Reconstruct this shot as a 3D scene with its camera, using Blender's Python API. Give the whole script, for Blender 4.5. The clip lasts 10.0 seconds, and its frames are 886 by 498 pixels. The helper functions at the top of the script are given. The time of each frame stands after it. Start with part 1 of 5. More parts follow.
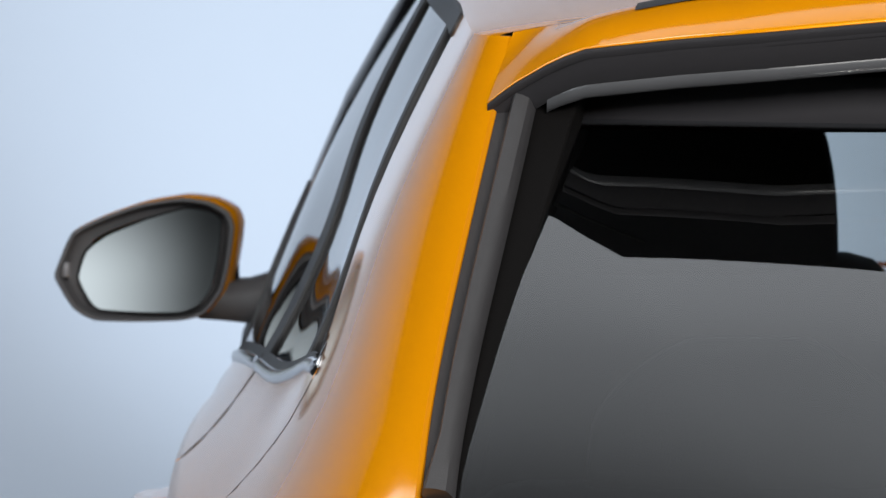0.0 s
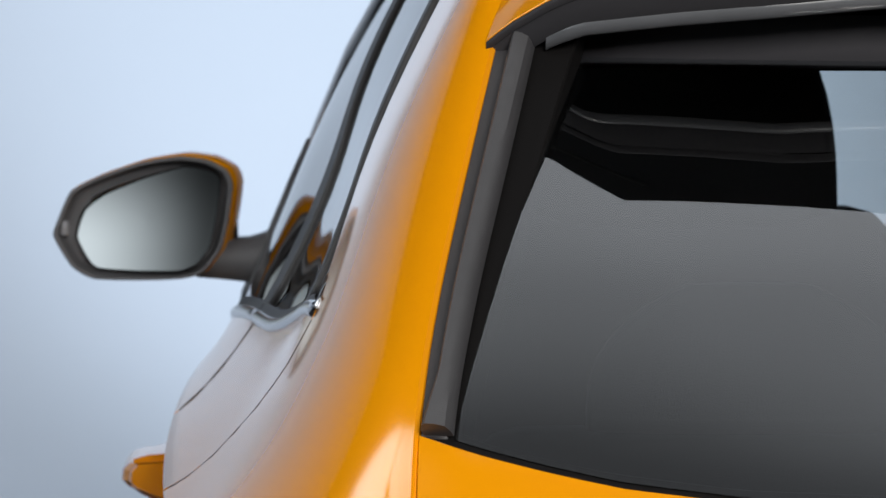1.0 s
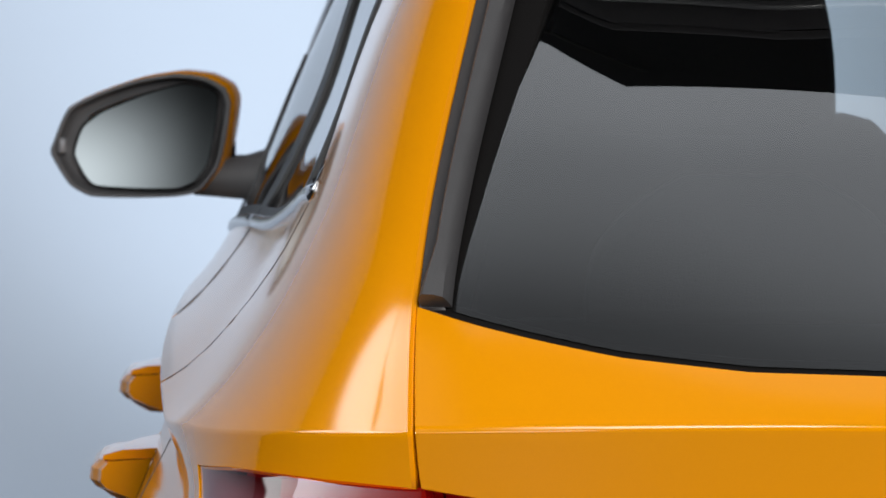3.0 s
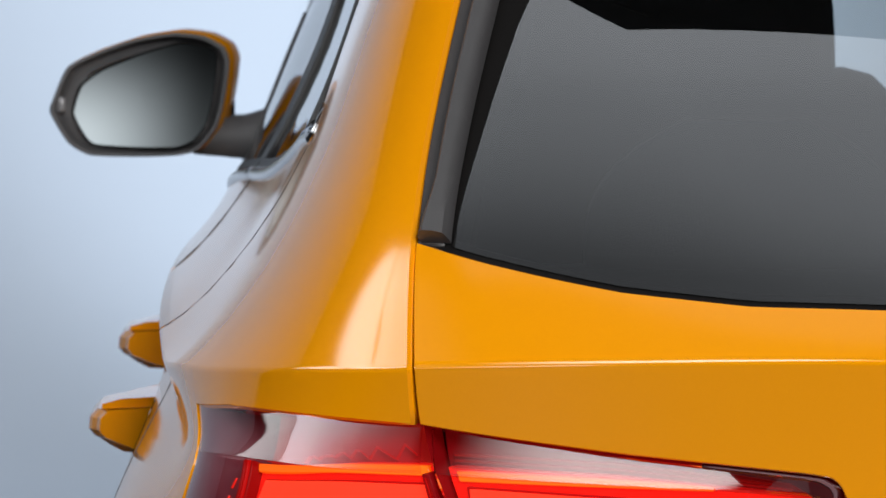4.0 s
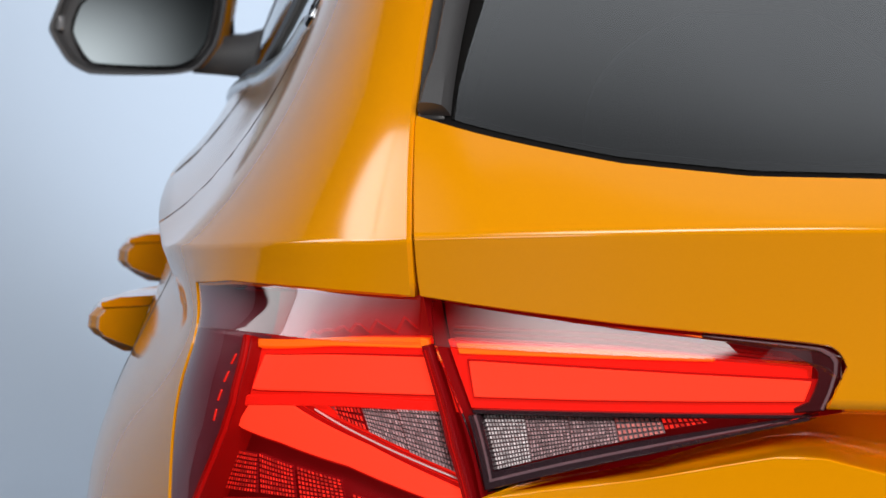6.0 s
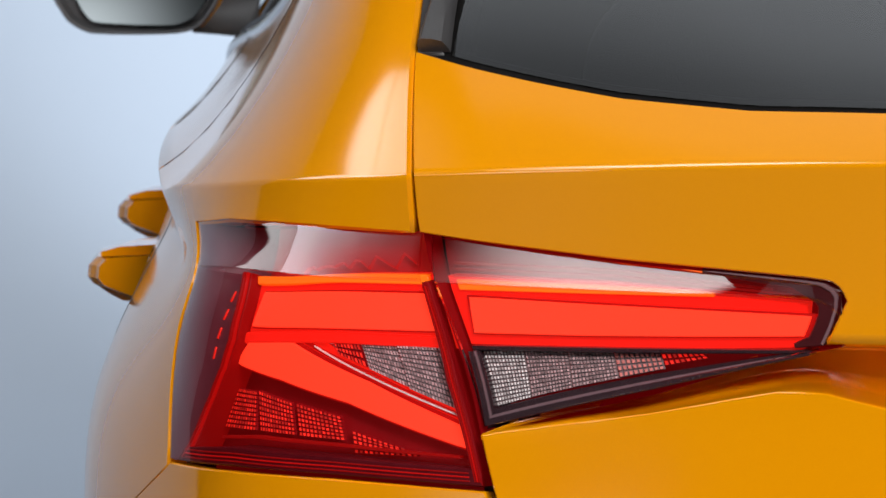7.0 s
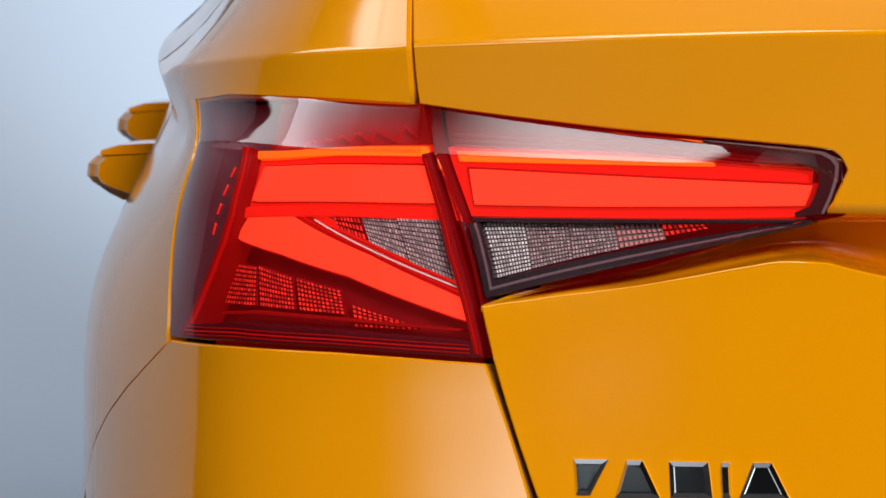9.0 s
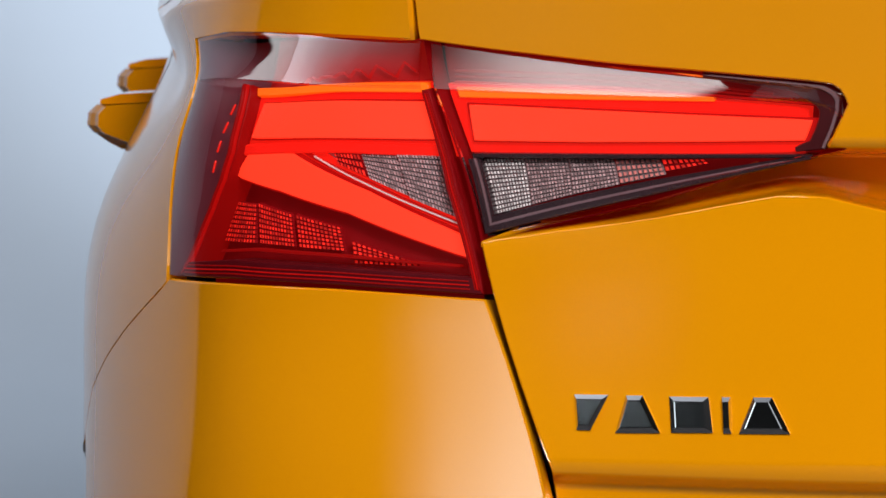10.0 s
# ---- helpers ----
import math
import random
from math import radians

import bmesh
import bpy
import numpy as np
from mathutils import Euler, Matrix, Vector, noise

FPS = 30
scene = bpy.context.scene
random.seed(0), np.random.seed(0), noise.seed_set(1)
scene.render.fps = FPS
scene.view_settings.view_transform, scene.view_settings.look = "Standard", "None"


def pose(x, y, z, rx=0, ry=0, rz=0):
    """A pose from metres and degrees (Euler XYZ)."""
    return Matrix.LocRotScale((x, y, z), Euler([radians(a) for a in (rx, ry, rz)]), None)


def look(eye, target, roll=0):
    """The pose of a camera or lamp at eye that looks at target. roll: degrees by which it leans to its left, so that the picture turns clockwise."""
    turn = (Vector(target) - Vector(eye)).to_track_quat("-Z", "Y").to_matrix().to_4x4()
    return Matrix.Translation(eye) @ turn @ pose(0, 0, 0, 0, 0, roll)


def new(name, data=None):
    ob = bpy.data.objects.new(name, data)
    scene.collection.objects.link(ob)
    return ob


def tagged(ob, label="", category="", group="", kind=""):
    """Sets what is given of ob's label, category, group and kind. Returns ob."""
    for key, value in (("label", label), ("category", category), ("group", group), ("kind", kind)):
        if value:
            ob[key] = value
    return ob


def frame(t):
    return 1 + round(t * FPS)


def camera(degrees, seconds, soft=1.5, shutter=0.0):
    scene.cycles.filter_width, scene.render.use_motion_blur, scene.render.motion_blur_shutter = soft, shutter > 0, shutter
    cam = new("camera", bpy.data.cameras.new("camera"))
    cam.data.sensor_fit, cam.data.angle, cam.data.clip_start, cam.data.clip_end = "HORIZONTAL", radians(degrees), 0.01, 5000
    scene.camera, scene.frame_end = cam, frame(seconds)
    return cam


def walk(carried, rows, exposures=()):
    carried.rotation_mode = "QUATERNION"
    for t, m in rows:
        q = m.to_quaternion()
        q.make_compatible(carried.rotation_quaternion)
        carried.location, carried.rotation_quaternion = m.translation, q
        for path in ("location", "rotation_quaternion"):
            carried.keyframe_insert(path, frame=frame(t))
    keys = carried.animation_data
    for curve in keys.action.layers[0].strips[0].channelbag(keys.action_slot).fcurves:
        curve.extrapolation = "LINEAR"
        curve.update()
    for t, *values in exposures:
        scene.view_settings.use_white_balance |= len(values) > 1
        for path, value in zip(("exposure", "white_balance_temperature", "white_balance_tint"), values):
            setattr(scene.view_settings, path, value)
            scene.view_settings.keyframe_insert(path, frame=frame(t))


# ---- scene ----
cam = camera(8.0, 10.0)
PATH = [
    (0.0, -0.698, -4.08, 1.6135, 85.36, 0.0, -0.96),
    (2.5, -0.698, -4.08, 1.5045, 85.36, 0.0, -0.985),
    (5.0, -0.698, -4.08, 1.3970, 85.36, 0.0, -1.00),
    (7.5, -0.698, -4.08, 1.2905, 85.36, 0.0, -1.00),
    (10.0, -0.698, -4.08, 1.1840, 85.36, 0.0, -1.00),
]
cam.data.dof.use_dof, cam.data.dof.focus_distance, cam.data.dof.aperture_fstop = True, 4.35, 32.0
walk(cam, [(t, pose(*p)) for t, *p in PATH])

# ---- light ----
world = bpy.data.worlds.new("studio_air")
scene.world = world
world.use_nodes = True
world.node_tree.nodes["Background"].inputs[0].default_value = (0.6, 0.7, 0.9, 1)
world.node_tree.nodes["Background"].inputs[1].default_value = 0.02


def area_lamp(name, eye, target, sx, sy, watts, col=(1, 1, 1)):
    d = bpy.data.lights.new(name, "AREA")
    d.shape, d.size, d.size_y, d.energy, d.color = "RECTANGLE", sx, sy, watts, col
    o = new(name, d)
    o.matrix_world = look(eye, target)
    return o


def spot_lamp(name, eye, target, degrees, blend, watts, col=(1, 1, 1)):
    d = bpy.data.lights.new(name, "SPOT")
    d.spot_size, d.spot_blend, d.energy, d.color, d.shadow_soft_size = radians(degrees), blend, watts, col, 0.25
    o = new(name, d)
    o.matrix_world = look(eye, target)
    return o


area_lamp("rear_key", (0.5, -5.3, 3.4), (-0.4, 0.0, 0.85), 1.8, 1.6, 385, (1.0, 0.98, 0.95))
area_lamp("wall_wash", (-1.6, 6.0, 5.4), (-1.9, 10.0, 2.2), 4.2, 0.8, 190, (0.63, 0.79, 1.0))
spot_lamp("backdrop_spot", (0.2, 5.4, 0.45), (-0.8, 10.0, 0.8), 34, 1.0, 780, (0.66, 0.81, 1.0))


def softbox(name, corners, power, col, soft_u, soft_v, label, least=0.06, hung=False):
    """A studio softbox: a glowing diffuser that falls off towards its edges, in front of a black back. corners: bottom two, then top two."""
    m = bpy.data.materials.new(name + "_diffuser")
    m.use_nodes = True
    nt = m.node_tree
    nt.nodes.clear()
    out, em = nt.nodes.new("ShaderNodeOutputMaterial"), nt.nodes.new("ShaderNodeEmission")
    uv, sep = nt.nodes.new("ShaderNodeUVMap"), nt.nodes.new("ShaderNodeSeparateXYZ")
    uv.uv_map = "spread"
    nt.links.new(uv.outputs["UV"], sep.inputs["Vector"])
    last = None
    for axis, (lo, hi) in (("X", soft_u), ("Y", soft_v)):
        for a, b in ((0.0, lo), (1.0, 1.0 - hi)):
            if a == b:
                continue
            r = nt.nodes.new("ShaderNodeMapRange")
            r.interpolation_type = "SMOOTHSTEP"
            r.inputs["From Min"].default_value, r.inputs["From Max"].default_value = min(a, b), max(a, b)
            r.inputs["To Min"].default_value, r.inputs["To Max"].default_value = (least, 1.0) if a < b else (1.0, least)
            nt.links.new(sep.outputs[axis], r.inputs["Value"])
            if last is None:
                last = r.outputs["Result"]
            else:
                mu = nt.nodes.new("ShaderNodeMath")
                mu.operation = "MULTIPLY"
                nt.links.new(last, mu.inputs[0])
                nt.links.new(r.outputs["Result"], mu.inputs[1])
                last = mu.outputs["Value"]
    mu = nt.nodes.new("ShaderNodeMath")
    mu.operation = "MULTIPLY"
    mu.inputs[1].default_value = power
    if last is not None:
        nt.links.new(last, mu.inputs[0])
    else:
        mu.inputs[0].default_value = 1.0
    nt.links.new(mu.outputs["Value"], em.inputs["Strength"])
    em.inputs["Color"].default_value = (*col, 1)
    nt.links.new(em.outputs["Emission"], out.inputs["Surface"])
    c = [Vector(x) for x in corners]
    away = (c[1] - c[0]).cross(c[2] - c[0]).normalized()
    if away.dot(Vector((0, 0.5, 1)) - c[0]) > 0:
        away = -away
    top = tagged(new(name), label, "studio light")
    for nm, lift, mt in (("diffuser", 0.0, m), ("back", 0.05, None)):
        bm = bmesh.new()
        layer = bm.loops.layers.uv.new("spread")
        k = 14 if nm == "diffuser" else 1
        at = lambda u, v: (c[0] * (1 - u) + c[1] * u) * (1 - v) + (c[2] * (1 - u) + c[3] * u) * v + away * lift
        net = [[bm.verts.new(at(i / k, j / k)) for i in range(k + 1)] for j in range(k + 1)]
        for j in range(k):
            for i in range(k):
                f = bm.faces.new((net[j][i], net[j][i + 1], net[j + 1][i + 1], net[j + 1][i]))
                for l, q in zip(f.loops, ((0, 0), (1, 0), (1, 1), (0, 1))):
                    l[layer].uv = ((i + q[0]) / k, (j + q[1]) / k)
        if nm == "back":
            bmesh.ops.solidify(bm, geom=list(bm.faces), thickness=0.02)
        me = bpy.data.meshes.new(nm)
        bm.to_mesh(me)
        bm.free()
        o = new(nm, me)
        o.parent = top
        if mt is None:
            mt = bpy.data.materials.new("softbox_black_cloth")
            mt.use_nodes = True
            mt.node_tree.nodes["Principled BSDF"].inputs["Base Color"].default_value = (0.02, 0.02, 0.02, 1)
        me.materials.append(mt)
    if hung:
        for k in (2, 3):
            rod = bmesh.new()
            bmesh.ops.create_cone(rod, segments=10, radius1=0.012, radius2=0.012, depth=6.0 - c[k].z, cap_ends=True)
            bmesh.ops.translate(rod, verts=rod.verts, vec=c[k] + away * 0.06 + Vector((0, 0, (6.0 - c[k].z) / 2)))
            me = bpy.data.meshes.new("hanger_rod")
            rod.to_mesh(me)
            rod.free()
            me.materials.append(mt)
            new("hanger_rod", me).parent = top
    return top


softbox("overhead_softbox", ((-1.07, -0.44, 3.9), (3.2, -0.44, 3.9), (-1.07, 0.66, 3.9), (3.2, 0.66, 3.9)), 1.05, (0.93, 0.98, 1.05), (0.0, 0.0), (1.0, 0.0), "wide overhead studio softbox hung above the car", 0.2, True)
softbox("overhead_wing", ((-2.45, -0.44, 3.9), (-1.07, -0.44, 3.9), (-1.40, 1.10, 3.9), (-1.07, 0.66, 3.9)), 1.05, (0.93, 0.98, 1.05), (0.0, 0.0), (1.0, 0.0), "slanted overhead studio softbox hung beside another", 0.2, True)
softbox("long_softbox", ((-3.4, -0.45, 1.9), (-3.4, 1.95, 1.9), (-3.4, -0.95, 5.0), (-3.4, -0.45, 5.0)), 3.2, (0.96, 0.99, 1.0), (0.75, 0.10), (0.02, 0.6), "tapered upright studio softbox hung beside the car", 0.01, True)
softbox("angled_softbox", ((-5.6, -5.15, 4.4), (-1.65, -1.9, 4.1), (-5.6, -3.3, 4.4), (-1.60, -0.75, 4.1)), 5.0, (1.0, 0.98, 0.97), (0.7, 0.0), (0.15, 0.15), "tilted studio softbox hung beside an upright one", 0.0, True)
softbox("shoulder_softbox", ((-3.3, -1.95, 2.0), (-3.3, 0.40, 2.0), (-3.3, -1.95, 3.1), (-3.3, 0.40, 3.1)), 5.0, (0.92, 0.99, 1.05), (0.9, 0.0), (0.1, 0.6), "small upright studio softbox hung beside the car", 0.0, True)
softbox("strip_softbox", ((-4.60, -2.50, 0.95), (-4.3, -4.3, 0.95), (-4.60, -2.50, 2.6), (-4.3, -4.3, 2.6)), 3.0, (0.86, 1.0, 1.02), (0.75, 0.05), (0.3, 0.3), "upright studio strip softbox hung behind the car", 0.02, True)
softbox("back_softbox", ((-2.9, -9.4, 2.18), (-0.8, -9.4, 2.18), (-2.9, -9.4, 4.48), (-0.8, -9.4, 4.48)), 0.9, (0.90, 0.97, 1.0), (0.0, 0.8), (0.0, 0.55), "square studio softbox hung by the back wall", 0.05, True)


# ---- materials ----
def mat(name, col=(0.5, 0.5, 0.5), rough=0.4, metal=0.0, coat=0.0, coat_rough=0.03, vary=0.0, scale=30.0, bump=0.0, bump_scale=400.0, emit=None, power=0.0):
    m = bpy.data.materials.new(name)
    m.use_nodes = True
    nt = m.node_tree
    b = nt.nodes["Principled BSDF"]
    b.inputs["Base Color"].default_value = (*col, 1)
    b.inputs["Roughness"].default_value = rough
    b.inputs["Metallic"].default_value = metal
    b.inputs["Coat Weight"].default_value = coat
    b.inputs["Coat Roughness"].default_value = coat_rough
    if emit:
        b.inputs["Emission Color"].default_value = (*emit, 1)
        b.inputs["Emission Strength"].default_value = power
    co = nt.nodes.new("ShaderNodeTexCoord")
    if vary:
        n = nt.nodes.new("ShaderNodeTexNoise")
        n.inputs["Scale"].default_value, n.inputs["Detail"].default_value = scale, 6
        nt.links.new(co.outputs["Object"], n.inputs["Vector"])
        mix = nt.nodes.new("ShaderNodeMix")
        mix.data_type = "RGBA"
        mix.inputs["A"].default_value = (*[c * (1 - vary) for c in col], 1)
        mix.inputs["B"].default_value = (*[min(1, c * (1 + vary)) for c in col], 1)
        nt.links.new(n.outputs["Fac"], mix.inputs["Factor"])
        nt.links.new(mix.outputs["Result"], b.inputs["Base Color"])
        ramp = nt.nodes.new("ShaderNodeMapRange")
        ramp.inputs["To Min"].default_value, ramp.inputs["To Max"].default_value = rough * (1 - vary), min(1, rough * (1 + vary))
        nt.links.new(n.outputs["Fac"], ramp.inputs["Value"])
        nt.links.new(ramp.outputs["Result"], b.inputs["Roughness"])
    if bump:
        n = nt.nodes.new("ShaderNodeTexNoise")
        n.inputs["Scale"].default_value, n.inputs["Detail"].default_value = bump_scale, 3
        nt.links.new(co.outputs["Object"], n.inputs["Vector"])
        bp = nt.nodes.new("ShaderNodeBump")
        bp.inputs["Strength"].default_value, bp.inputs["Distance"].default_value = bump, 0.002
        nt.links.new(n.outputs["Fac"], bp.inputs["Height"])
        nt.links.new(bp.outputs["Normal"], b.inputs["Normal"])
    return m


def clear_mat(name, tint, ior=1.5, rough=0.0):
    """A clear sheet: tinted see-through, with gloss by Fresnel."""
    m = bpy.data.materials.new(name)
    m.use_nodes = True
    nt = m.node_tree
    nt.nodes.clear()
    out = nt.nodes.new("ShaderNodeOutputMaterial")
    tr = nt.nodes.new("ShaderNodeBsdfTransparent")
    tr.inputs["Color"].default_value = (*tint, 1)
    gl = nt.nodes.new("ShaderNodeBsdfGlossy")
    gl.inputs["Roughness"].default_value = rough
    fr = nt.nodes.new("ShaderNodeFresnel")
    fr.inputs["IOR"].default_value = ior or 1.5
    mix = nt.nodes.new("ShaderNodeMixShader")
    if ior:
        nt.links.new(fr.outputs["Fac"], mix.inputs["Fac"])
    else:
        mix.inputs["Fac"].default_value = 0.05
    nt.links.new(tr.outputs["BSDF"], mix.inputs[1])
    nt.links.new(gl.outputs["BSDF"], mix.inputs[2])
    nt.links.new(mix.outputs["Shader"], out.inputs["Surface"])
    return m


PAINT = mat("orange_metallic_paint", (0.86, 0.315, 0.0005), 0.38, 0.15, 1.0, 0.085, vary=0.03, scale=900.0)
PAINT.node_tree.nodes["Principled BSDF"].inputs["Specular IOR Level"].default_value = 0.0
PAINT.node_tree.nodes["Principled BSDF"].inputs["Coat IOR"].default_value = 2.0
BLACK_GLOSS = mat("black_gloss_trim", (0.012, 0.012, 0.014), 0.12, 0.0, 1.0, 0.02, vary=0.1, scale=60)
BLACK_PLASTIC = mat("grained_black_plastic", (0.115, 0.115, 0.122), 0.5, vary=0.12, scale=80, bump=0.25, bump_scale=900)
SPOILER_BLACK = mat("matt_black_spoiler_plastic", (0.055, 0.054, 0.057), 0.5, vary=0.12, scale=80, bump=0.2, bump_scale=900)
SEAL = mat("black_rubber_seal", (0.005, 0.0045, 0.0045), 0.6, vary=0.1, scale=90)
TYRE = mat("tyre_rubber", (0.02, 0.02, 0.02), 0.7, vary=0.15, scale=40, bump=0.2, bump_scale=200)
SEAL.node_tree.nodes["Principled BSDF"].inputs["Specular IOR Level"].default_value = 0.12
ALLOY = mat("silver_alloy", (0.55, 0.56, 0.58), 0.28, 1.0, vary=0.05, scale=50)
MIRROR = mat("mirror_glass_silver", (0.82, 0.86, 0.88), 0.015, 1.0)
LINING = mat("dark_cabin_lining", (0.025, 0.024, 0.028), 0.9, vary=0.15, scale=120)
HEADLINER = mat("grey_roof_cloth", (0.12, 0.12, 0.125), 0.9, vary=0.1, scale=200)
FABRIC = mat("dark_seat_fabric", (0.02, 0.02, 0.022), 0.85, vary=0.25, scale=300, bump=0.3, bump_scale=900)
GAP_DARK = mat("dark_brown_gap_rubber", (0.030, 0.010, 0.007), 0.6, vary=0.1, scale=90)
GLASS = clear_mat("tinted_rear_glass", (0.92, 0.98, 1.0), 2.6)
SIDE_GLASS = clear_mat("tinted_side_glass", (0.25, 0.28, 0.30), 2.3)
CLEAR_GLASS = clear_mat("clear_windscreen_glass", (0.95, 0.98, 0.98), 0)
LENS = clear_mat("clear_lamp_lens", (0.97, 0.92, 0.93), 1.42)
# same clear lens with a raised IOR, to strengthen the white reflection on its shoulder
LENS_TOP = clear_mat("high_ior_lamp_lens", (0.95, 0.90, 0.91), 2.0)
SATIN_TRIM = mat("polished_belt_chrome", (0.62, 0.63, 0.65), 0.14, 1.0, vary=0.05, scale=60)
PILLAR_BLACK = mat("matt_black_pillar_film", (0.035, 0.034, 0.036), 0.5, vary=0.1, scale=80)
BADGE_CHROME = mat("brushed_badge_chrome", (0.74, 0.74, 0.78), 0.12, 1.0, vary=0.05, scale=60)
LENS_RED = clear_mat("red_lamp_lens", (0.92, 0.20, 0.16), 1.6)
BAR = mat("lit_red_light_guide", (0.6, 0.02, 0.01), 0.3, emit=(1.0, 0.041, 0.014), power=1.15)
# emission in the red lamp bodies below stands for light spilling from the bars
GUIDE_RED = mat("glowing_red_lamp_body", (0.50, 0.004, 0.002), 0.35, vary=0.2, scale=70, emit=(1.0, 0.016, 0.008), power=0.62)
DEEP_RED = mat("dark_red_lamp_body", (0.16, 0.003, 0.005), 0.35, vary=0.25, scale=60, emit=(1.0, 0.006, 0.010), power=0.065)
AMBER = mat("amber_lamp_strip", (0.7, 0.14, 0.01), 0.3, emit=(1.0, 0.11, 0.001), power=0.65)
SMOKE = mat("smoky_lamp_side", (0.52, 0.43, 0.47), 0.3, 0.0, 0.4, 0.05, vary=0.2, scale=50)
CLARET = mat("dark_claret_lamp_side", (0.12, 0.022, 0.034), 0.35, vary=0.3, scale=60, emit=(1.0, 0.02, 0.03), power=0.02)
UPPER_RED = mat("lit_dark_red_chamber", (0.26, 0.006, 0.008), 0.35, vary=0.3, scale=60, emit=(1.0, 0.010, 0.012), power=0.11)
GARNET = mat("deep_garnet_lamp_rim", (0.055, 0.003, 0.006), 0.35, vary=0.3, scale=60, emit=(1.0, 0.006, 0.012), power=0.022)
TIP_DARK = mat("dark_garnet_lamp_rim", (0.045, 0.004, 0.006), 0.3, vary=0.2, scale=60)
# darker copy for the prism flanks: shade of the grooves, put into the colour
PRISM_SHADE = mat("shaded_prism_flank", (0.24, 0.18, 0.19), 0.3, vary=0.2, scale=50)
LAMP_TRIM = mat("dark_violet_lamp_trim", (0.026, 0.012, 0.016), 0.22, 0.0, 0.3, 0.05, vary=0.15, scale=90)
BRIGHT_EDGE = mat("bright_silver_edge", (0.95, 0.94, 0.94), 0.5, 0.6)
VIOLET_EDGE = mat("violet_lamp_trim_edge", (0.16, 0.10, 0.115), 0.2, 0.0, 0.4, 0.05, vary=0.15, scale=90)
LINE_RED = mat("dark_red_frame_line", (0.16, 0.002, 0.002), 0.4, emit=(1.0, 0.006, 0.004), power=0.36)
LINE_DIM = mat("dim_red_rim_line", (0.14, 0.002, 0.002), 0.4, emit=(1.0, 0.005, 0.004), power=0.16)
for m_ in (GUIDE_RED, DEEP_RED, GARNET, LINE_RED, LINE_DIM):
    m_.node_tree.nodes["Principled BSDF"].inputs["Specular IOR Level"].default_value = 0.12


def prism_mat(name, col, metal, rough, low, emit=0.0):
    """Prisms of one colour, each with a brightness of its own."""
    m = mat(name, col, rough, metal, emit=(1.0, 0.015, 0.008) if emit else None, power=emit)
    nt = m.node_tree
    b = nt.nodes["Principled BSDF"]
    geo, r = nt.nodes.new("ShaderNodeNewGeometry"), nt.nodes.new("ShaderNodeMapRange")
    r.inputs["To Min"].default_value = low
    nt.links.new(geo.outputs["Random Per Island"], r.inputs["Value"])
    mul = nt.nodes.new("ShaderNodeMix")
    mul.data_type = "RGBA"
    mul.inputs["A"].default_value, mul.inputs["B"].default_value = (0.02, 0.01, 0.01, 1), (*col, 1)
    nt.links.new(r.outputs["Result"], mul.inputs["Factor"])
    nt.links.new(mul.outputs["Result"], b.inputs["Base Color"])
    if emit:
        k = nt.nodes.new("ShaderNodeMath")
        k.operation = "MULTIPLY"
        k.inputs[1].default_value = emit
        nt.links.new(r.outputs["Result"], k.inputs[0])
        nt.links.new(k.outputs["Value"], b.inputs["Emission Strength"])
    return m


SILVER_PRISM = prism_mat("silver_prism_reflector", (1.0, 0.97, 0.98), 0.0, 0.3, 0.4)
GREY_PRISM = prism_mat("grey_prism_reflector", (0.66, 0.46, 0.48), 0.0, 0.3, 0.3)
ROSE_PRISM = prism_mat("rose_prism_reflector", (0.75, 0.26, 0.24), 0.0, 0.3, 0.75)
# red reflectors given a glow of their own in place of light they catch
RED_PRISM = prism_mat("self_lit_red_prism", (0.60, 0.03, 0.02), 0.0, 0.25, 0.30, 0.95)
FLOOR = mat("dark_studio_floor", (0.022, 0.022, 0.024), 0.5, vary=0.08, scale=2.0, bump=0.05, bump_scale=60)
WALL = mat("white_studio_backdrop", (0.62, 0.62, 0.63), 0.8, vary=0.03, scale=1.5, bump=0.03, bump_scale=40)
GREY_WALL = mat("grey_studio_wall", (0.40, 0.41, 0.42), 0.8, vary=0.1, scale=2.0, bump=0.05, bump_scale=40)
DARK_WALL = mat("black_studio_drape", (0.02, 0.02, 0.022), 0.9, vary=0.3, scale=3.0, bump=0.2, bump_scale=30)


# ---- building helpers ----
def obj(name, bm, material, parent=None, label="", smooth=True):
    me = bpy.data.meshes.new(name)
    bm.to_mesh(me)
    bm.free()
    me.materials.append(material)
    if smooth:
        for p in me.polygons:
            p.use_smooth = True
    o = new(name, me)
    if parent is not None:
        o.parent = parent
    if label:
        tagged(o, label)
    return o


def part(name, bm, material, parent, label="", smooth=True):
    return obj(name, bm, material, parent, label, smooth)


def natural(xs, ys):
    """Second derivatives of the natural cubic spline through ys at xs."""
    n, h = len(xs), np.diff(xs)
    a, b = np.zeros((n, n)), np.zeros_like(ys)
    a[0, 0] = a[-1, -1] = 1
    for i in range(1, n - 1):
        a[i, i - 1], a[i, i], a[i, i + 1] = h[i - 1], 2 * (h[i - 1] + h[i]), h[i]
        b[i] = 6 * ((ys[i + 1] - ys[i]) / h[i] - (ys[i] - ys[i - 1]) / h[i - 1])
    return np.tensordot(np.linalg.inv(a), b, 1)


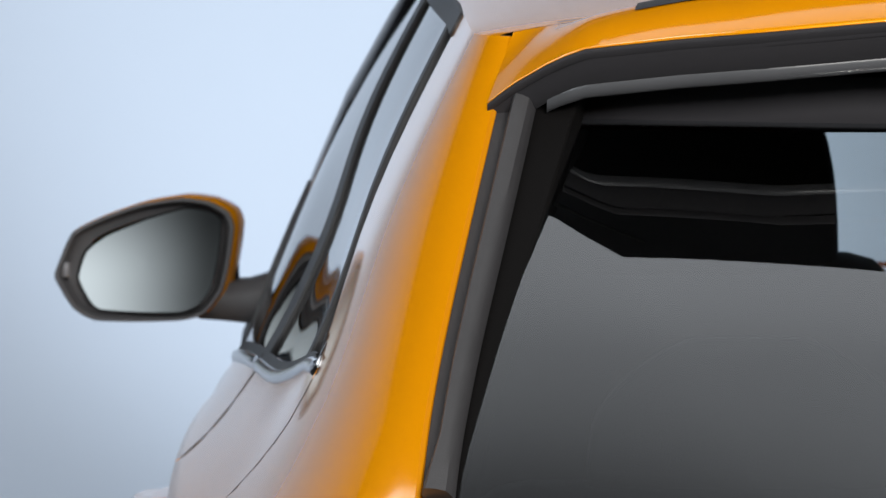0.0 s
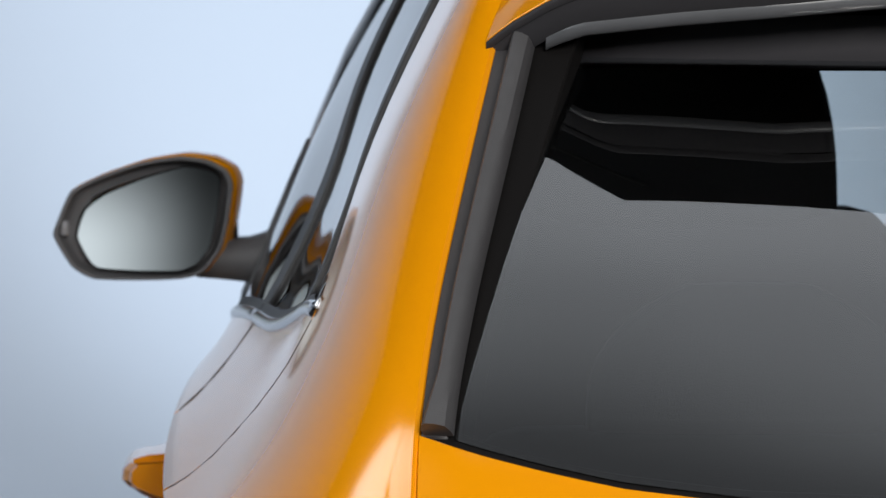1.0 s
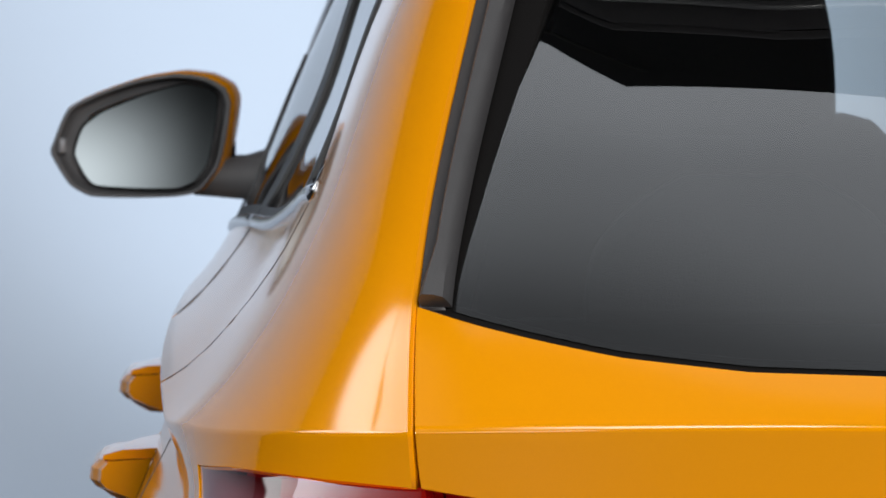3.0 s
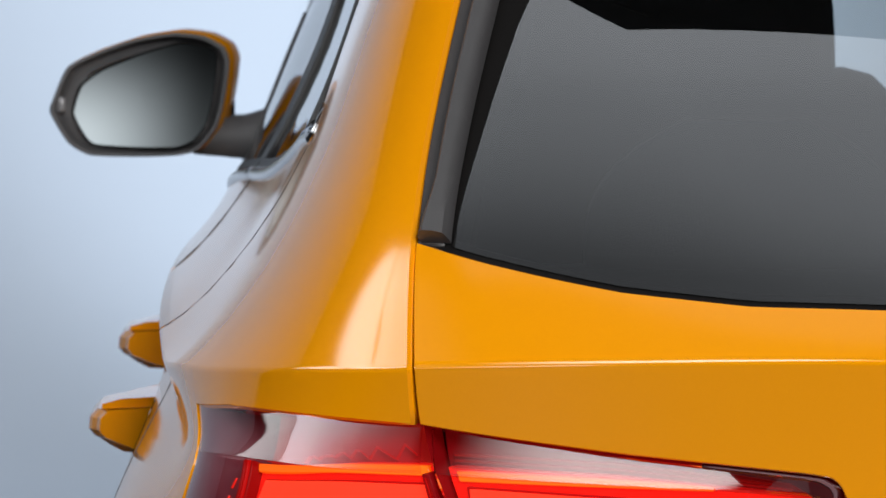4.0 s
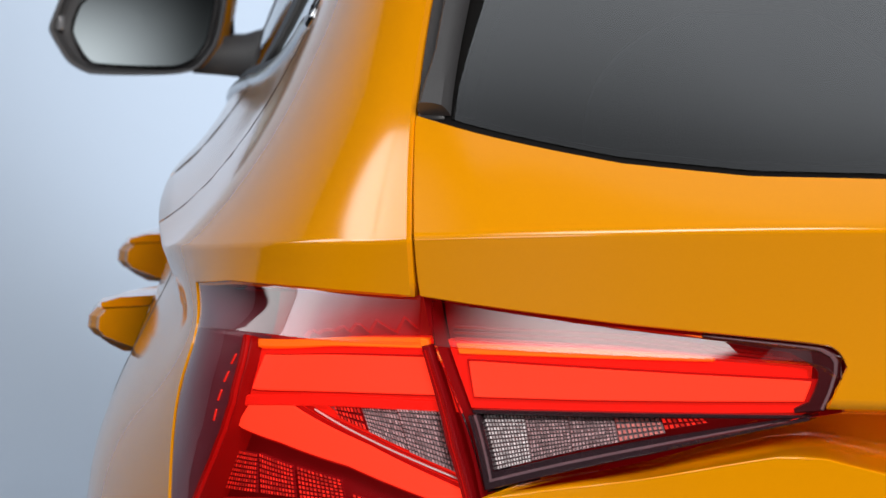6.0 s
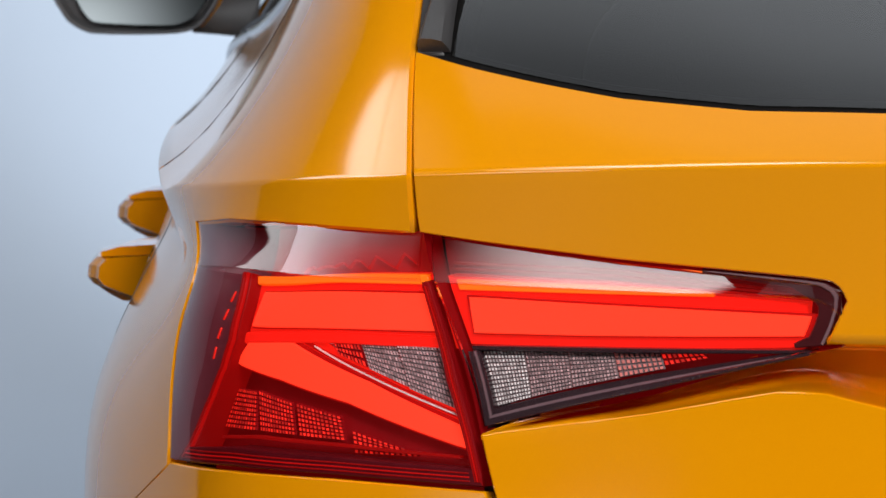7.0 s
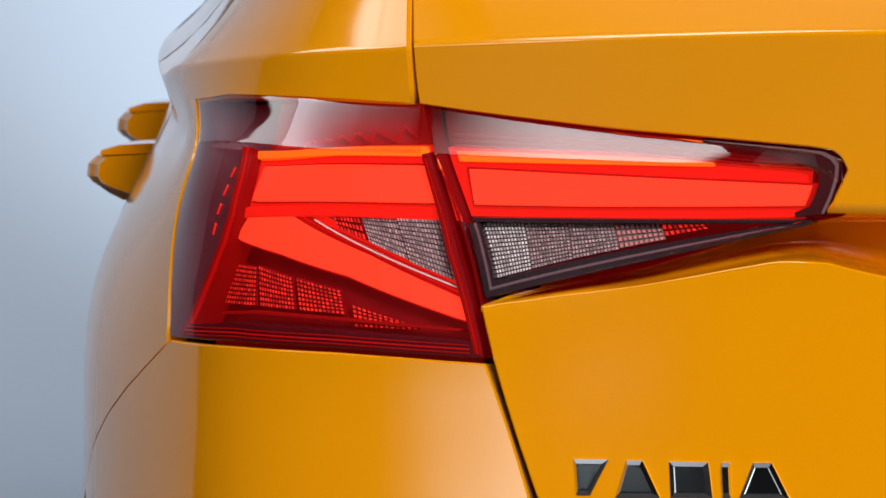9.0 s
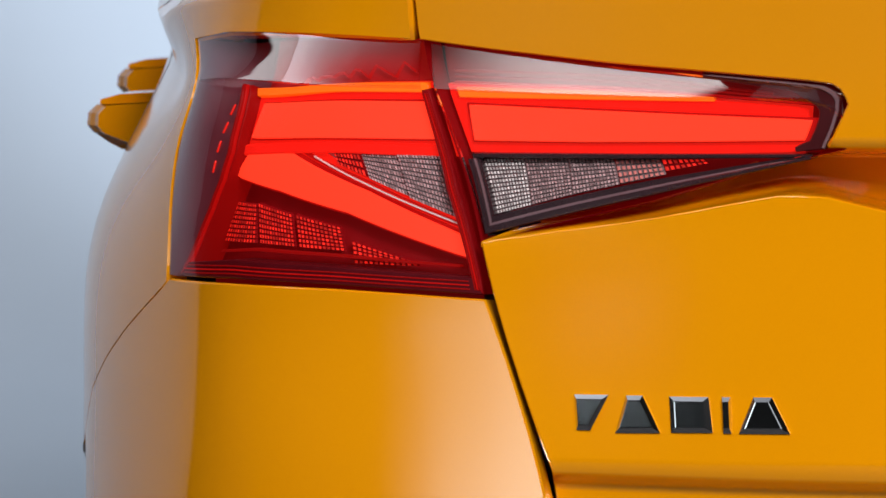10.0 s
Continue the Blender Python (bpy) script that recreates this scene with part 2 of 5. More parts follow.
def along(xs, ys, m, x):
    k = int(min(max(np.searchsorted(xs, x) - 1, 0), len(xs) - 2))
    h, a, b = xs[k + 1] - xs[k], xs[k + 1] - x, x - xs[k]
    return (m[k] * a ** 3 + m[k + 1] * b ** 3) / (6 * h) + (ys[k] / h - m[k] * h / 6) * a + (ys[k + 1] / h - m[k + 1] * h / 6) * b


# The car's skin: half width and distance from the tail, round from the tail's middle (0) over the corner (4) along the side (8) to the nose (10),
# at a set of heights. The tail has a crease at 1.03.
NET = {
    0.25: [(0,.02),(.35,.03),(.60,.08),(.74,.16),(.81,.27),(.845,.48),(.86,.90),(.86,1.6),(.86,2.4),(.86,3.2),(.80,3.78)],
    0.55: [(0,-.05),(.35,-.03),(.60,.045),(.745,.135),(.825,.26),(.875,.48),(.89,.85),(.882,1.6),(.88,2.4),(.885,3.2),(.80,3.82)],
    0.70: [(0,-.045),(.35,-.02),(.59,.06),(.745,.15),(.815,.27),(.868,.48),(.889,.85),(.88,1.6),(.875,2.4),(.88,3.2),(.79,3.82)],
    0.82: [(0,-.05),(.35,-.01),(.60,.085),(.745,.17),(.808,.28),(.855,.48),(.878,.85),(.863,1.6),(.858,2.4),(.85,3.2),(.76,3.75)],
    0.91: [(0,-.06),(.35,-.005),(.62,.095),(.745,.168),(.801,.28),(.824,.48),(.836,.85),(.840,1.6),(.828,2.4),(.80,3.2),(.70,3.6)],
    0.96: [(0,-.06),(.36,-.005),(.637,.10),(.735,.168),(.790,.28),(.806,.48),(.822,.85),(.834,1.6),(.81,2.4),(.74,3.0),(.60,3.4)],
    1.03: [(0,-.07),(.36,-.015),(.647,.095),(.726,.166),(.770,.275),(.803,.48),(.833,.85),(.845,1.6),(.815,2.4),(.69,2.8),(.5,3.0)],
    1.10: [(0,.0),(.36,.05),(.645,.15),(.690,.211),(.716,.30),(.731,.48),(.750,.85),(.756,1.6),(.760,2.4),(.65,2.6),(.5,2.8)],
    1.25: [(0,.19),(.34,.21),(.615,.29),(.639,.340),(.654,.42),(.666,.55),(.672,.9),(.68,1.6),(.682,2.25),(.6,2.4),(.5,2.5)],
    1.40: [(0,.36),(.33,.375),(.575,.42),(.585,.46),(.59,.52),(.595,.62),(.60,.95),(.61,1.5),(.60,1.95),(.55,2.0),(.45,2.05)],
}
HEIGHTS = np.array(sorted(NET))
CREASE = 1.03
KC = sorted(NET).index(CREASE)
WHOLE = np.arange(-2.0, 11.0)
COLS = np.array([-2, -1, 0, 1, 1.5] + [1.75 + 0.25 * i for i in range(18)] + [6.5, 7, 8, 9, 10])


def turned(row, h):
    """One height of the skin at the finer columns. From the crease up, the corner turns evenly from the tail's slant to the side."""
    full = np.vstack([[-row[2, 0], row[2, 1]], [-row[1, 0], row[1, 1]], row])
    bend = natural(WHOLE, full)
    fine = np.array([along(WHOLE, full, bend, c) for c in COLS])
    if h >= CREASE:
        a0, swift = {1.03: (29, 0.92), 1.10: (28, 0.80), 1.25: (27, 0.78), 1.40: (24, 1.0)}[h]
        a0 = radians(a0)
        wide = max(row[5:7, 0]) + 0.001 - row[2, 0]
        us_ = np.linspace(0, 0.995, 2000)
        slope = np.tan(a0 + (math.pi / 2 - a0) * us_ ** swift) * wide
        deep = np.concatenate([[0], np.cumsum((slope[1:] + slope[:-1]) / 2 * np.diff(us_))])
        spread = lambda c: 0.962 * (1.72 * (c - 2) / 3 - 0.82 * ((c - 2) / 3) ** 2 + 0.10 * ((c - 2) / 3) ** 3)
        gone = lambda c: row[2, 1] + float(np.interp(spread(c), us_, deep))
        c0 = 4.25
        y0, m0, y1, m1 = gone(c0), (gone(c0 + 0.05) - gone(c0 - 0.05)) / 0.1, row[6, 1], (row[7, 1] - row[5, 1]) / 2
        for i, c in enumerate(COLS):
            if 1.99 < c < 6:
                y = gone(c)
                if c > c0:
                    k, q = 6 - c0, (c - c0) / (6 - c0)
                    y = y0 * (1 + 2 * q) * (1 - q) ** 2 + m0 * k * q * (1 - q) ** 2 + y1 * q * q * (3 - 2 * q) + m1 * k * q * q * (q - 1)
                fine[i] = (row[2, 0] + wide * float(np.interp(y - row[2, 1], deep, us_)), y)
    return fine


GRID = np.array([turned(np.array(NET[h], float), h) for h in sorted(NET)])
UPPER = (HEIGHTS[KC:], GRID[KC:], natural(HEIGHTS[KC:], GRID[KC:]))
LOWER = (HEIGHTS[:KC + 1], GRID[:KC + 1], natural(HEIGHTS[:KC + 1], GRID[:KC + 1]))
DROP_S = np.array([0, 1, 2, 2.6, 3.45, 4.7, 5.4, 6.2, 7.0, 8.2, 9.0, 10.0])
DROP = np.array([0.007, 0.006, -0.008, -0.0135, -0.024, -0.044, -0.055, -0.064, -0.072, -0.072, -0.02, 0])
DROP_M = natural(DROP_S, DROP)
SEAM = list(COLS).index(2.0)
LEVELS = {}


def skin_at(s, v):
    """The point of the car's skin at s round the car (minus: the right side) and height v."""
    side = -1 if s >= 0 else 1
    s = abs(s)
    key = round(v, 5)
    if key not in LEVELS:
        row = along(*(UPPER if key >= CREASE else LOWER), key)
        LEVELS[key] = [(c, row[k], natural(c, row[k])) for c, k in ((COLS[:SEAM + 1], slice(0, SEAM + 1)), (COLS[SEAM:], slice(SEAM, None)))]
    w, y = along(*LEVELS[key][1 if s > 2 else 0], s)
    dz = float(along(DROP_S, DROP, DROP_M, s))
    return Vector((side * w, y, v + dz * math.exp(-((v - 1.03) / 0.08) ** 2)))


def outward(s, v):
    e = 0.004
    up = skin_at(s, v + e) - skin_at(s, v - e)
    round_ = skin_at(s + e, v) - skin_at(s - e, v)
    return up.cross(round_).normalized()


def poly_at(poly, q):
    """A place on a polyline of (s, v), q from 0 to 1 by its corners."""
    n = len(poly) - 1
    k = min(int(q * n), n - 1)
    f = q * n - k
    return tuple(poly[k][i] * (1 - f) + poly[k + 1][i] * f for i in range(2))


def flip(poly):
    return [(-s, v) for s, v in poly]


class Skin:
    """Sheets on the car's skin, joined into one mesh with a chamfered edge that turns inwards."""

    def __init__(self, off=0.0, shift=None):
        self.bm, self.off, self.shift = bmesh.new(), off, shift

    def point(self, s, v):
        p = skin_at(s, v)
        o = self.off(s, v) if callable(self.off) else self.off
        if o:
            p = p + outward(s, v) * o
        if self.shift:
            p = p + Vector((0, self.shift(s, v), 0))
        return p

    def sheet(self, a, b, nu=12, nv=12, us=None, vs=None):
        """A sheet ruled between the polylines a and b."""
        us = us if us is not None else [i / nu for i in range(nu + 1)]
        vs = vs if vs is not None else [i / nv for i in range(nv + 1)]
        rows = []
        for v in vs:
            row = []
            for u in us:
                p, q = poly_at(a, u), poly_at(b, u)
                s, z = p[0] * (1 - v) + q[0] * v, p[1] * (1 - v) + q[1] * v
                row.append(self.bm.verts.new(self.point(s, z)))
            rows.append(row)
        p, q = poly_at(a, 0.5), poly_at(b, 0.5)
        n = outward((p[0] + q[0]) / 2, (p[1] + q[1]) / 2)
        first = None
        for r0, r1 in zip(rows, rows[1:]):
            for i in range(len(r0) - 1):
                f = (r0[i], r0[i + 1], r1[i + 1], r1[i])
                if len({tuple(round(c, 6) for c in w.co) for w in f}) < 3:
                    continue
                face = self.bm.faces.new(f)
                if first is None:
                    face.normal_update()
                    first = face.normal.dot(n) > 0
                if not first:
                    face.normal_flip()
        return self

    def done(self, name, material, parent, label="", edge=0.014, chamfer=0.0015, merge=0.0004):
        bm = self.bm
        bmesh.ops.remove_doubles(bm, verts=bm.verts, dist=merge)
        bm.normal_update()
        if edge:
            rim = [e for e in bm.edges if e.is_boundary]
            normals = {v: v.normal.copy() for e in rim for v in e.verts}
            out = {v: Vector() for v in normals}
            for e in rim:
                e.smooth = False
                f = e.link_faces[0]
                d = (e.verts[1].co - e.verts[0].co).normalized().cross(f.normal)
                if d.dot(f.calc_center_median() - e.verts[0].co) > 0:
                    d = -d
                for v in e.verts:
                    out[v] += d
            ring1, ring2 = {}, {}
            for v, n in normals.items():
                o = out[v].normalized() if out[v].length > 1e-6 else Vector()
                ring1[v] = bm.verts.new(v.co - n * chamfer + o * chamfer * 0.8)
                ring2[v] = bm.verts.new(v.co - n * edge + o * chamfer * 0.8)
            for e in rim:
                loop = e.link_loops[0]
                a, b = loop.vert, loop.link_loop_next.vert
                bm.faces.new((b, a, ring1[a], ring1[b]))
                bm.faces.new((ring1[b], ring1[a], ring2[a], ring2[b]))
                k = bm.edges.get((ring1[a], ring1[b]))
                if k:
                    k.smooth = False
        return part(name, bm, material, parent, label)


def empty(name, parent=None, label=""):
    o = new(name)
    if parent is not None:
        o.parent = parent
    if label:
        tagged(o, label)
    return o


def loft(rows, closed=False, cap=False):
    """A mesh through rows of points; closed rows make a tube, cap fills its ends."""
    bm = bmesh.new()
    vs = [[bm.verts.new(p) for p in r] for r in rows]
    n = len(rows[0])
    for a, b in zip(vs, vs[1:]):
        for i in range(n if closed else n - 1):
            j = (i + 1) % n
            bm.faces.new((a[i], a[j], b[j], b[i]))
    if cap:
        bm.faces.new(vs[0][::-1])
        bm.faces.new(vs[-1])
    bmesh.ops.recalc_face_normals(bm, faces=bm.faces)
    return bm


def block(a, b, bevel=0.0, seg=2):
    bm = bmesh.new()
    bmesh.ops.create_cube(bm, size=1)
    for v in bm.verts:
        v.co = [(a[i] + b[i]) / 2 + v.co[i] * (b[i] - a[i]) for i in range(3)]
    if bevel:
        bmesh.ops.bevel(bm, geom=list(bm.edges), offset=bevel, segments=seg, affect="EDGES", profile=0.5)
    return bm


def prisms(name, a, b, nu, nv, depth, off, material, parent):
    """A reflector block on the car's skin: rows of small four-sided prisms between the polylines a and b. Their flanks
    are coloured darker as painted shade.
    """
    bm = bmesh.new()

    def at(u, w, o):
        p, q = poly_at(a, u), poly_at(b, u)
        s, z = p[0] * (1 - w) + q[0] * w, p[1] * (1 - w) + q[1] * w
        return skin_at(s, z) + outward(s, z) * o
    for i in range(nu):
        for j in range(nv):
            c = [bm.verts.new(at((i + x) / nu, (j + y) / nv, off)) for x, y in ((0, 0), (1, 0), (1, 1), (0, 1))]
            t = [bm.verts.new(at((i + x) / nu, (j + y) / nv, off + depth)) for x, y in ((0.2, 0.2), (0.8, 0.2), (0.8, 0.8), (0.2, 0.8))]
            # flanks take the second, darker material, so the grooves look shaded
            for k in range(4):
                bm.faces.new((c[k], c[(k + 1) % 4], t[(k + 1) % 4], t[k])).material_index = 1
            bm.faces.new(t)
    bmesh.ops.recalc_face_normals(bm, faces=bm.faces)
    o = part(name, bm, material, parent, smooth=False)
    o.data.materials.append(DEEP_RED if material is RED_PRISM else PRISM_SHADE)
    return o


# ---- studio ----
def room_box(name, a, b, material):
    return tagged(obj(name, block(a, b), material, smooth=False), kind="structure")


room_box("floor", (-9, -10, -0.1), (9, 11, 0.0), FLOOR)
# the backdrop: a wall that curves round the corner to the left and runs out into the floor
plan = [(9.0, 10.0, 0, 1), (3.0, 10.0, 0, 1), (-1.0, 10.0, 0, 1), (-3.0, 10.0, 0, 1)]
plan += [(-3.0 - 5.5 * math.sin(radians(a)), 4.5 + 5.5 * math.cos(radians(a)), -math.sin(radians(a)), math.cos(radians(a))) for a in range(5, 76, 5)]
COVE = 2.6
rise = [(COVE + 3.0, 0.004), (COVE + 1.0, 0.005), (COVE, 0.006)] + [(COVE - COVE * math.sin(radians(a)), COVE - COVE * math.cos(radians(a))) for a in range(6, 91, 6)] + [(0.0, 4.5), (0.0, 6.0)]
tagged(obj("wall_backdrop", loft([[(x - nx * o, y - ny * o, z) for o, z in rise] for x, y, nx, ny in plan]), WALL), "white curved studio backdrop wall, softly lit", "backdrop", kind="structure")
room_box("wall_left", (-9.2, -10, 0), (-9.0, 11, 6), DARK_WALL)
room_box("wall_front", (-9.2, 11, 0), (9.2, 11.2, 6), GREY_WALL)
room_box("wall_right", (9.0, -10, 0), (9.2, 11, 6), DARK_WALL)
room_box("wall_behind", (-9, -10.2, 0), (9, -10, 6), DARK_WALL)
room_box("ceiling", (-9.2, -10.2, 6), (9.2, 11, 6.2), DARK_WALL)

# ---- car ----
car = tagged(empty("car"), "glossy orange metallic hatchback car with lit red tail lights", "car")


def fold(x, a, b):
    q = min(max((x - a) / (b - a), 0), 1)
    return q * q * (3 - 2 * q)


def lamp_low(s):
    """The lower edge of the lamp in the tailgate, and the ledge that goes on from it."""
    return float(np.interp(abs(s), [0, 1.086, 1.124, 1.485, 1.979], [0.9135, 0.9135, 0.9111, 0.8838, 0.8533]))


def ledge_wide(s):
    """How far below the lamp's edge the lip lies."""
    return float(np.interp(abs(s), [0, 0.95, 1.06, 1.18, 1.58, 1.83, 1.98], [0.0330, 0.0330, 0.0260, 0.0170, 0.0105, 0.0045, 0.0008]))


def lip_round(s):
    """The lip is sharp beside the lamp and rolls off softly past its tip."""
    return float(np.interp(abs(s), [0, 0.9, 1.06, 1.2, 1.98], [0.006, 0.006, 0.005, 0.003, 0.0015]))


def gate_shift(s, v):
    """The recess under the lamp's ledge with the lip below it, and the undercut at the tailgate's lower line."""
    s = abs(s)
    dv = lamp_low(s) - v
    wide = ledge_wide(s)
    deep = float(np.interp(s, [0, 0.95, 1.13, 1.45, 1.83, 1.98], [0.088, 0.088, 0.084, 0.050, 0.020, 0.004]))
    d = 0.0
    if dv > 0:
        d += deep * fold(dv, -0.002, min(0.006, wide * 0.6)) * (1 - fold(dv, wide, wide + lip_round(s)))
    d += 0.022 * fold(0.704 - v, 0, 0.012)
    d -= 0.030 * max(0.0, s - 1.45) ** 2 * fold(0.90 - v, 0, 0.06)
    return d


# tailgate
tailgate = empty("tailgate", car, "orange tailgate with a creased ledge and chrome badge")
g = Skin(shift=gate_shift)
Q, T = 0.515, 1.985
qs = sorted({round(-1 + 2 * i / 80, 4) for i in range(81)} | {-Q, Q} | {c * k / T for c in (-1, 1) for k in (1.0265, 1.033, 1.039, 1.045, 1.055)})
top_s = lambda q: T * q
glass_low = lambda s: float(np.interp(abs(s), [0, 0.94, 1.185, 1.44, 1.70, 1.99], [1.0605, 1.0619, 1.0642, 1.0735, 1.0885, 1.104]))
lamp_top = lambda s: float(np.interp(abs(s), [0, 1.022, 1.026, 1.033, 1.045, 1.065, 1.463, 1.95, 2.0], [0.9420, 0.9420, 0.9475, 0.9520, 0.9550, 0.9568, 0.9687, 0.987, 0.989])) + 0.002
low_s = lambda q: top_s(q) * (1.092 / (T * Q)) if abs(q) <= Q else math.copysign(1.092 + (abs(q) - Q) / (1 - Q) * (1.972 - 1.092), q)
low_v = lambda q: lamp_low(low_s(q)) - 0.002
n = len(qs) - 1
rows = lambda f: [f(q) for q in qs]
g.sheet(rows(lambda q: (top_s(q), CREASE)), rows(lambda q: (top_s(q), glass_low(top_s(q)))), n, 0, vs=[0, 0.06, 0.14, 0.3, 0.5, 0.7, 0.88, 0.96, 1])
g.sheet(rows(lambda q: (top_s(q), lamp_top(top_s(q)))), rows(lambda q: (top_s(q), CREASE)), n, 0, vs=[0, 0.2, 0.4, 0.6, 0.8, 0.92, 0.97, 1])
mid = [q for q in qs if abs(q) <= Q]
g.sheet([(low_s(q), low_v(q)) for q in mid], [(top_s(q), lamp_top(top_s(q))) for q in mid], len(mid) - 1, 5)
edge_low = lambda q: 1.822 * q
steps = [(0, 0, 0), (0, 0.0015, 0), (0, 0.003, 0), (0, 0.0045, 0), (0, 0.006, 0), (0.5, 0, 0), (0.7, 0, 0), (0.85, 0, 0), (1, 0, 0)] + [(1, 0, k) for k in (0.08, 0.16, 0.25, 0.35, 0.45, 0.55, 0.65, 0.75, 0.84, 0.92, 1.0)] + [(1, 0.004, 1.2), (1, 0.012, 1.6), (1, 0.022, 1.6)]


def gate_row(k):
    """Rows down from the lamp's lower edge: over the recess and the lip, then evenly to the lower line."""
    out = []
    for q in qs:
        s0, v0, s1, v1 = low_s(q), low_v(q), edge_low(q), 0.704
        def drop(i):
            c, e, r = steps[i]
            return c * ledge_wide(s0) + e * (1 if c else min(1, ledge_wide(s0) / 0.018)) + r * lip_round(s0)
        if k < len(steps):
            v = v0 - drop(k)
        else:
            f = (k - len(steps) + 1) / 13
            v = (v0 - drop(len(steps) - 1)) * (1 - f) + v1 * f
        w = (v0 - v) / (v0 - v1)
        out.append((s0 + (s1 - s0) * w ** 1.75, v))
    return out


for k in range(len(steps) + 12):
    g.sheet(gate_row(k + 1), gate_row(k), n, 1)
g.sheet(rows(lambda q: (1.62 * q, 0.48)), rows(lambda q: (edge_low(q), 0.704)), n, 0, vs=[0, 0.3, 0.6, 0.85, 0.93, 0.95, 0.97, 0.985, 1])
g.done("panel", PAINT, tailgate, "orange pressed tailgate skin", edge=0.004)

# rear window: seal, glass, side blades, spoiler
GT = 1.352
glass_edge = lambda v: float(np.interp(v, [1.10, 1.167, 1.2255, 1.36], [1.868, 1.812, 1.775, 1.70]))
seal = Skin(off=-0.006)
seal.sheet(rows(lambda q: (top_s(q) * 1.0, glass_low(top_s(q)) + 0.002)), rows(lambda q: (q * 1.99, glass_low(q * 1.96) + 0.012)), n, 2)
for d in (1, -1):
    seal.sheet([(d * 1.99, 1.105), (d * 1.995, 1.2), (d * 1.995, 1.3), (d * 1.99, 1.375)], [(d * 1.862, 1.105), (d * 1.788, 1.2), (d * 1.73, 1.3), (d * 1.68, 1.375)], 14, 4)
seal.done("window_seal", SEAL, tailgate, "black rubber window surround", edge=0.02)
pane = Skin(off=lambda s, v: -0.004 - 0.9 * max(0.0, v - 1.20) ** 2)
for k in range(26):
    ln = []
    for f in (k / 26, (k + 1) / 26):
        row_ = []
        for q in qs:
            e = glass_edge(1.10 + (GT + 0.01 - 1.10) * f)
            v0 = glass_low(q * e) + 0.006
            row_.append((q * e, v0 + (GT + 0.01 - v0) * f))
        ln.append(row_)
    pane.sheet(ln[0], ln[1], n, 1)
pane.done("rear_window", GLASS, tailgate, "tinted rear window glass", edge=0.0)
for d in (1, -1):
    # blade: a rounded bar, spreading at its foot, beside a recessed strip for its shaded flank
    sec = []
    for k in range(25):
        v = 1.1055 + (1.372 - 1.1055) * k / 24
        s2 = float(np.interp(v, [1.105, 1.1667, 1.2288, 1.37], [1.872, 1.855, 1.845, 1.82]))
        s0 = s2 + (1.982 - s2) * float(np.interp(v, [1.1055, 1.114, 1.135, 1.37], [0.95, 0.85, 0.56, 0.56]))
        s1 = s2 + (s0 - s2) * 0.72
        o = lambda s, h: skin_at(d * s, v) + outward(d * s, v) * h
        sec.append([o(s0, -0.004), o(s0, 0.004), o((s0 + s1) / 2, 0.010), o(s1, 0.0125), o((s1 + s2) / 2, 0.0118), o(s2 + 0.010, 0.0092), o(s2 + 0.003, 0.005), o(s2, 0.001), o(s2, -0.004)])
    bm = loft(sec, closed=True, cap=True)
    for e in bm.edges:
        if e.is_manifold and e.calc_face_angle(0) > radians(38):
            e.smooth = False
    part("side_blade", bm, SPOILER_BLACK, tailgate, "satin black window side blade")
    # added dark strip: gives the blade's outer flank its dark look by colour
    base_ = Skin(off=-0.0035)
    base_.sheet([(d * 1.986, 1.105), (d * 1.986, 1.2), (d * 1.986, 1.375)], [(d * 1.90, 1.105), (d * 1.90, 1.2), (d * 1.88, 1.375)], 14, 2)
    base_.done("blade_flank_shade", PILLAR_BLACK, tailgate, "matt black strip standing in for the blade's shaded flank", edge=0.004)

roof_rise = lambda y: float(np.interp(y, [0.40, 0.55, 0.9, 1.4, 1.8, 2.0], [0.030, 0.040, 0.053, 0.058, 0.050, 0.042]))


def roof_at(u, a):
    """u: -1 at the left edge to 1 at the right; a: 2 at the tail to 8 at the windscreen."""
    p = skin_at(a, 1.40)
    w, y = -p.x, p.y - 0.0
    return Vector((w * u, y + (0.04 if a > 7 else -0.01) * (1 - u * u), 1.40 + roof_rise(y) * (1 - abs(u) ** 2.6) ** 0.75))


us = [-math.cos(math.pi * i / 40) for i in range(41)]
aa = [2.55, 3, 3.5, 4, 4.4, 4.8, 5.2, 5.6, 6, 6.3, 6.6, 6.9, 7.2, 7.5, 7.8, 8]
part("roof_panel", loft([[roof_at(u, a) for u in us] for a in aa]), PAINT, car, "orange roof skin")
spoiler = empty("roof_spoiler", car, "orange roof spoiler with a black underside")
sp_z = lambda x: float(np.interp(abs(x), [0, 0.316, 0.461, 0.525, 0.545, 0.575, 0.592], [1.425, 1.4165, 1.4035, 1.396, 1.388, 1.369, 1.355]))
sp_y = lambda x: float(np.interp(abs(x), [0, 0.40, 0.53, 0.592], [0.275, 0.295, 0.325, 0.378]))
xs = [0.592 * (1 if i > 30 else -1) * (1 - (1 - abs(i - 30) / 30) ** 1.5) if i != 30 else 0.0 for i in range(61)]
top_rows = []
for f in (1.0, 0.9, 0.8, 0.7, 0.6, 0.5, 0.4, 0.3, 0.2, 0.15, 0.1, 0.05, 0.02, 0.0):
    r = []
    for x in xs:
        u = max(-1, min(1, x / 0.592))
        front = roof_at(u * 0.985, 2.45)
        e = Vector((x, sp_y(x), sp_z(x)))
        p = e.lerp(front, f)
        p.z += 0.034 * (1 - (1 - f) ** 2) * (1 - f) * 2 * (1 - abs(u) ** 6)
        r.append(p)
    top_rows.append(r)
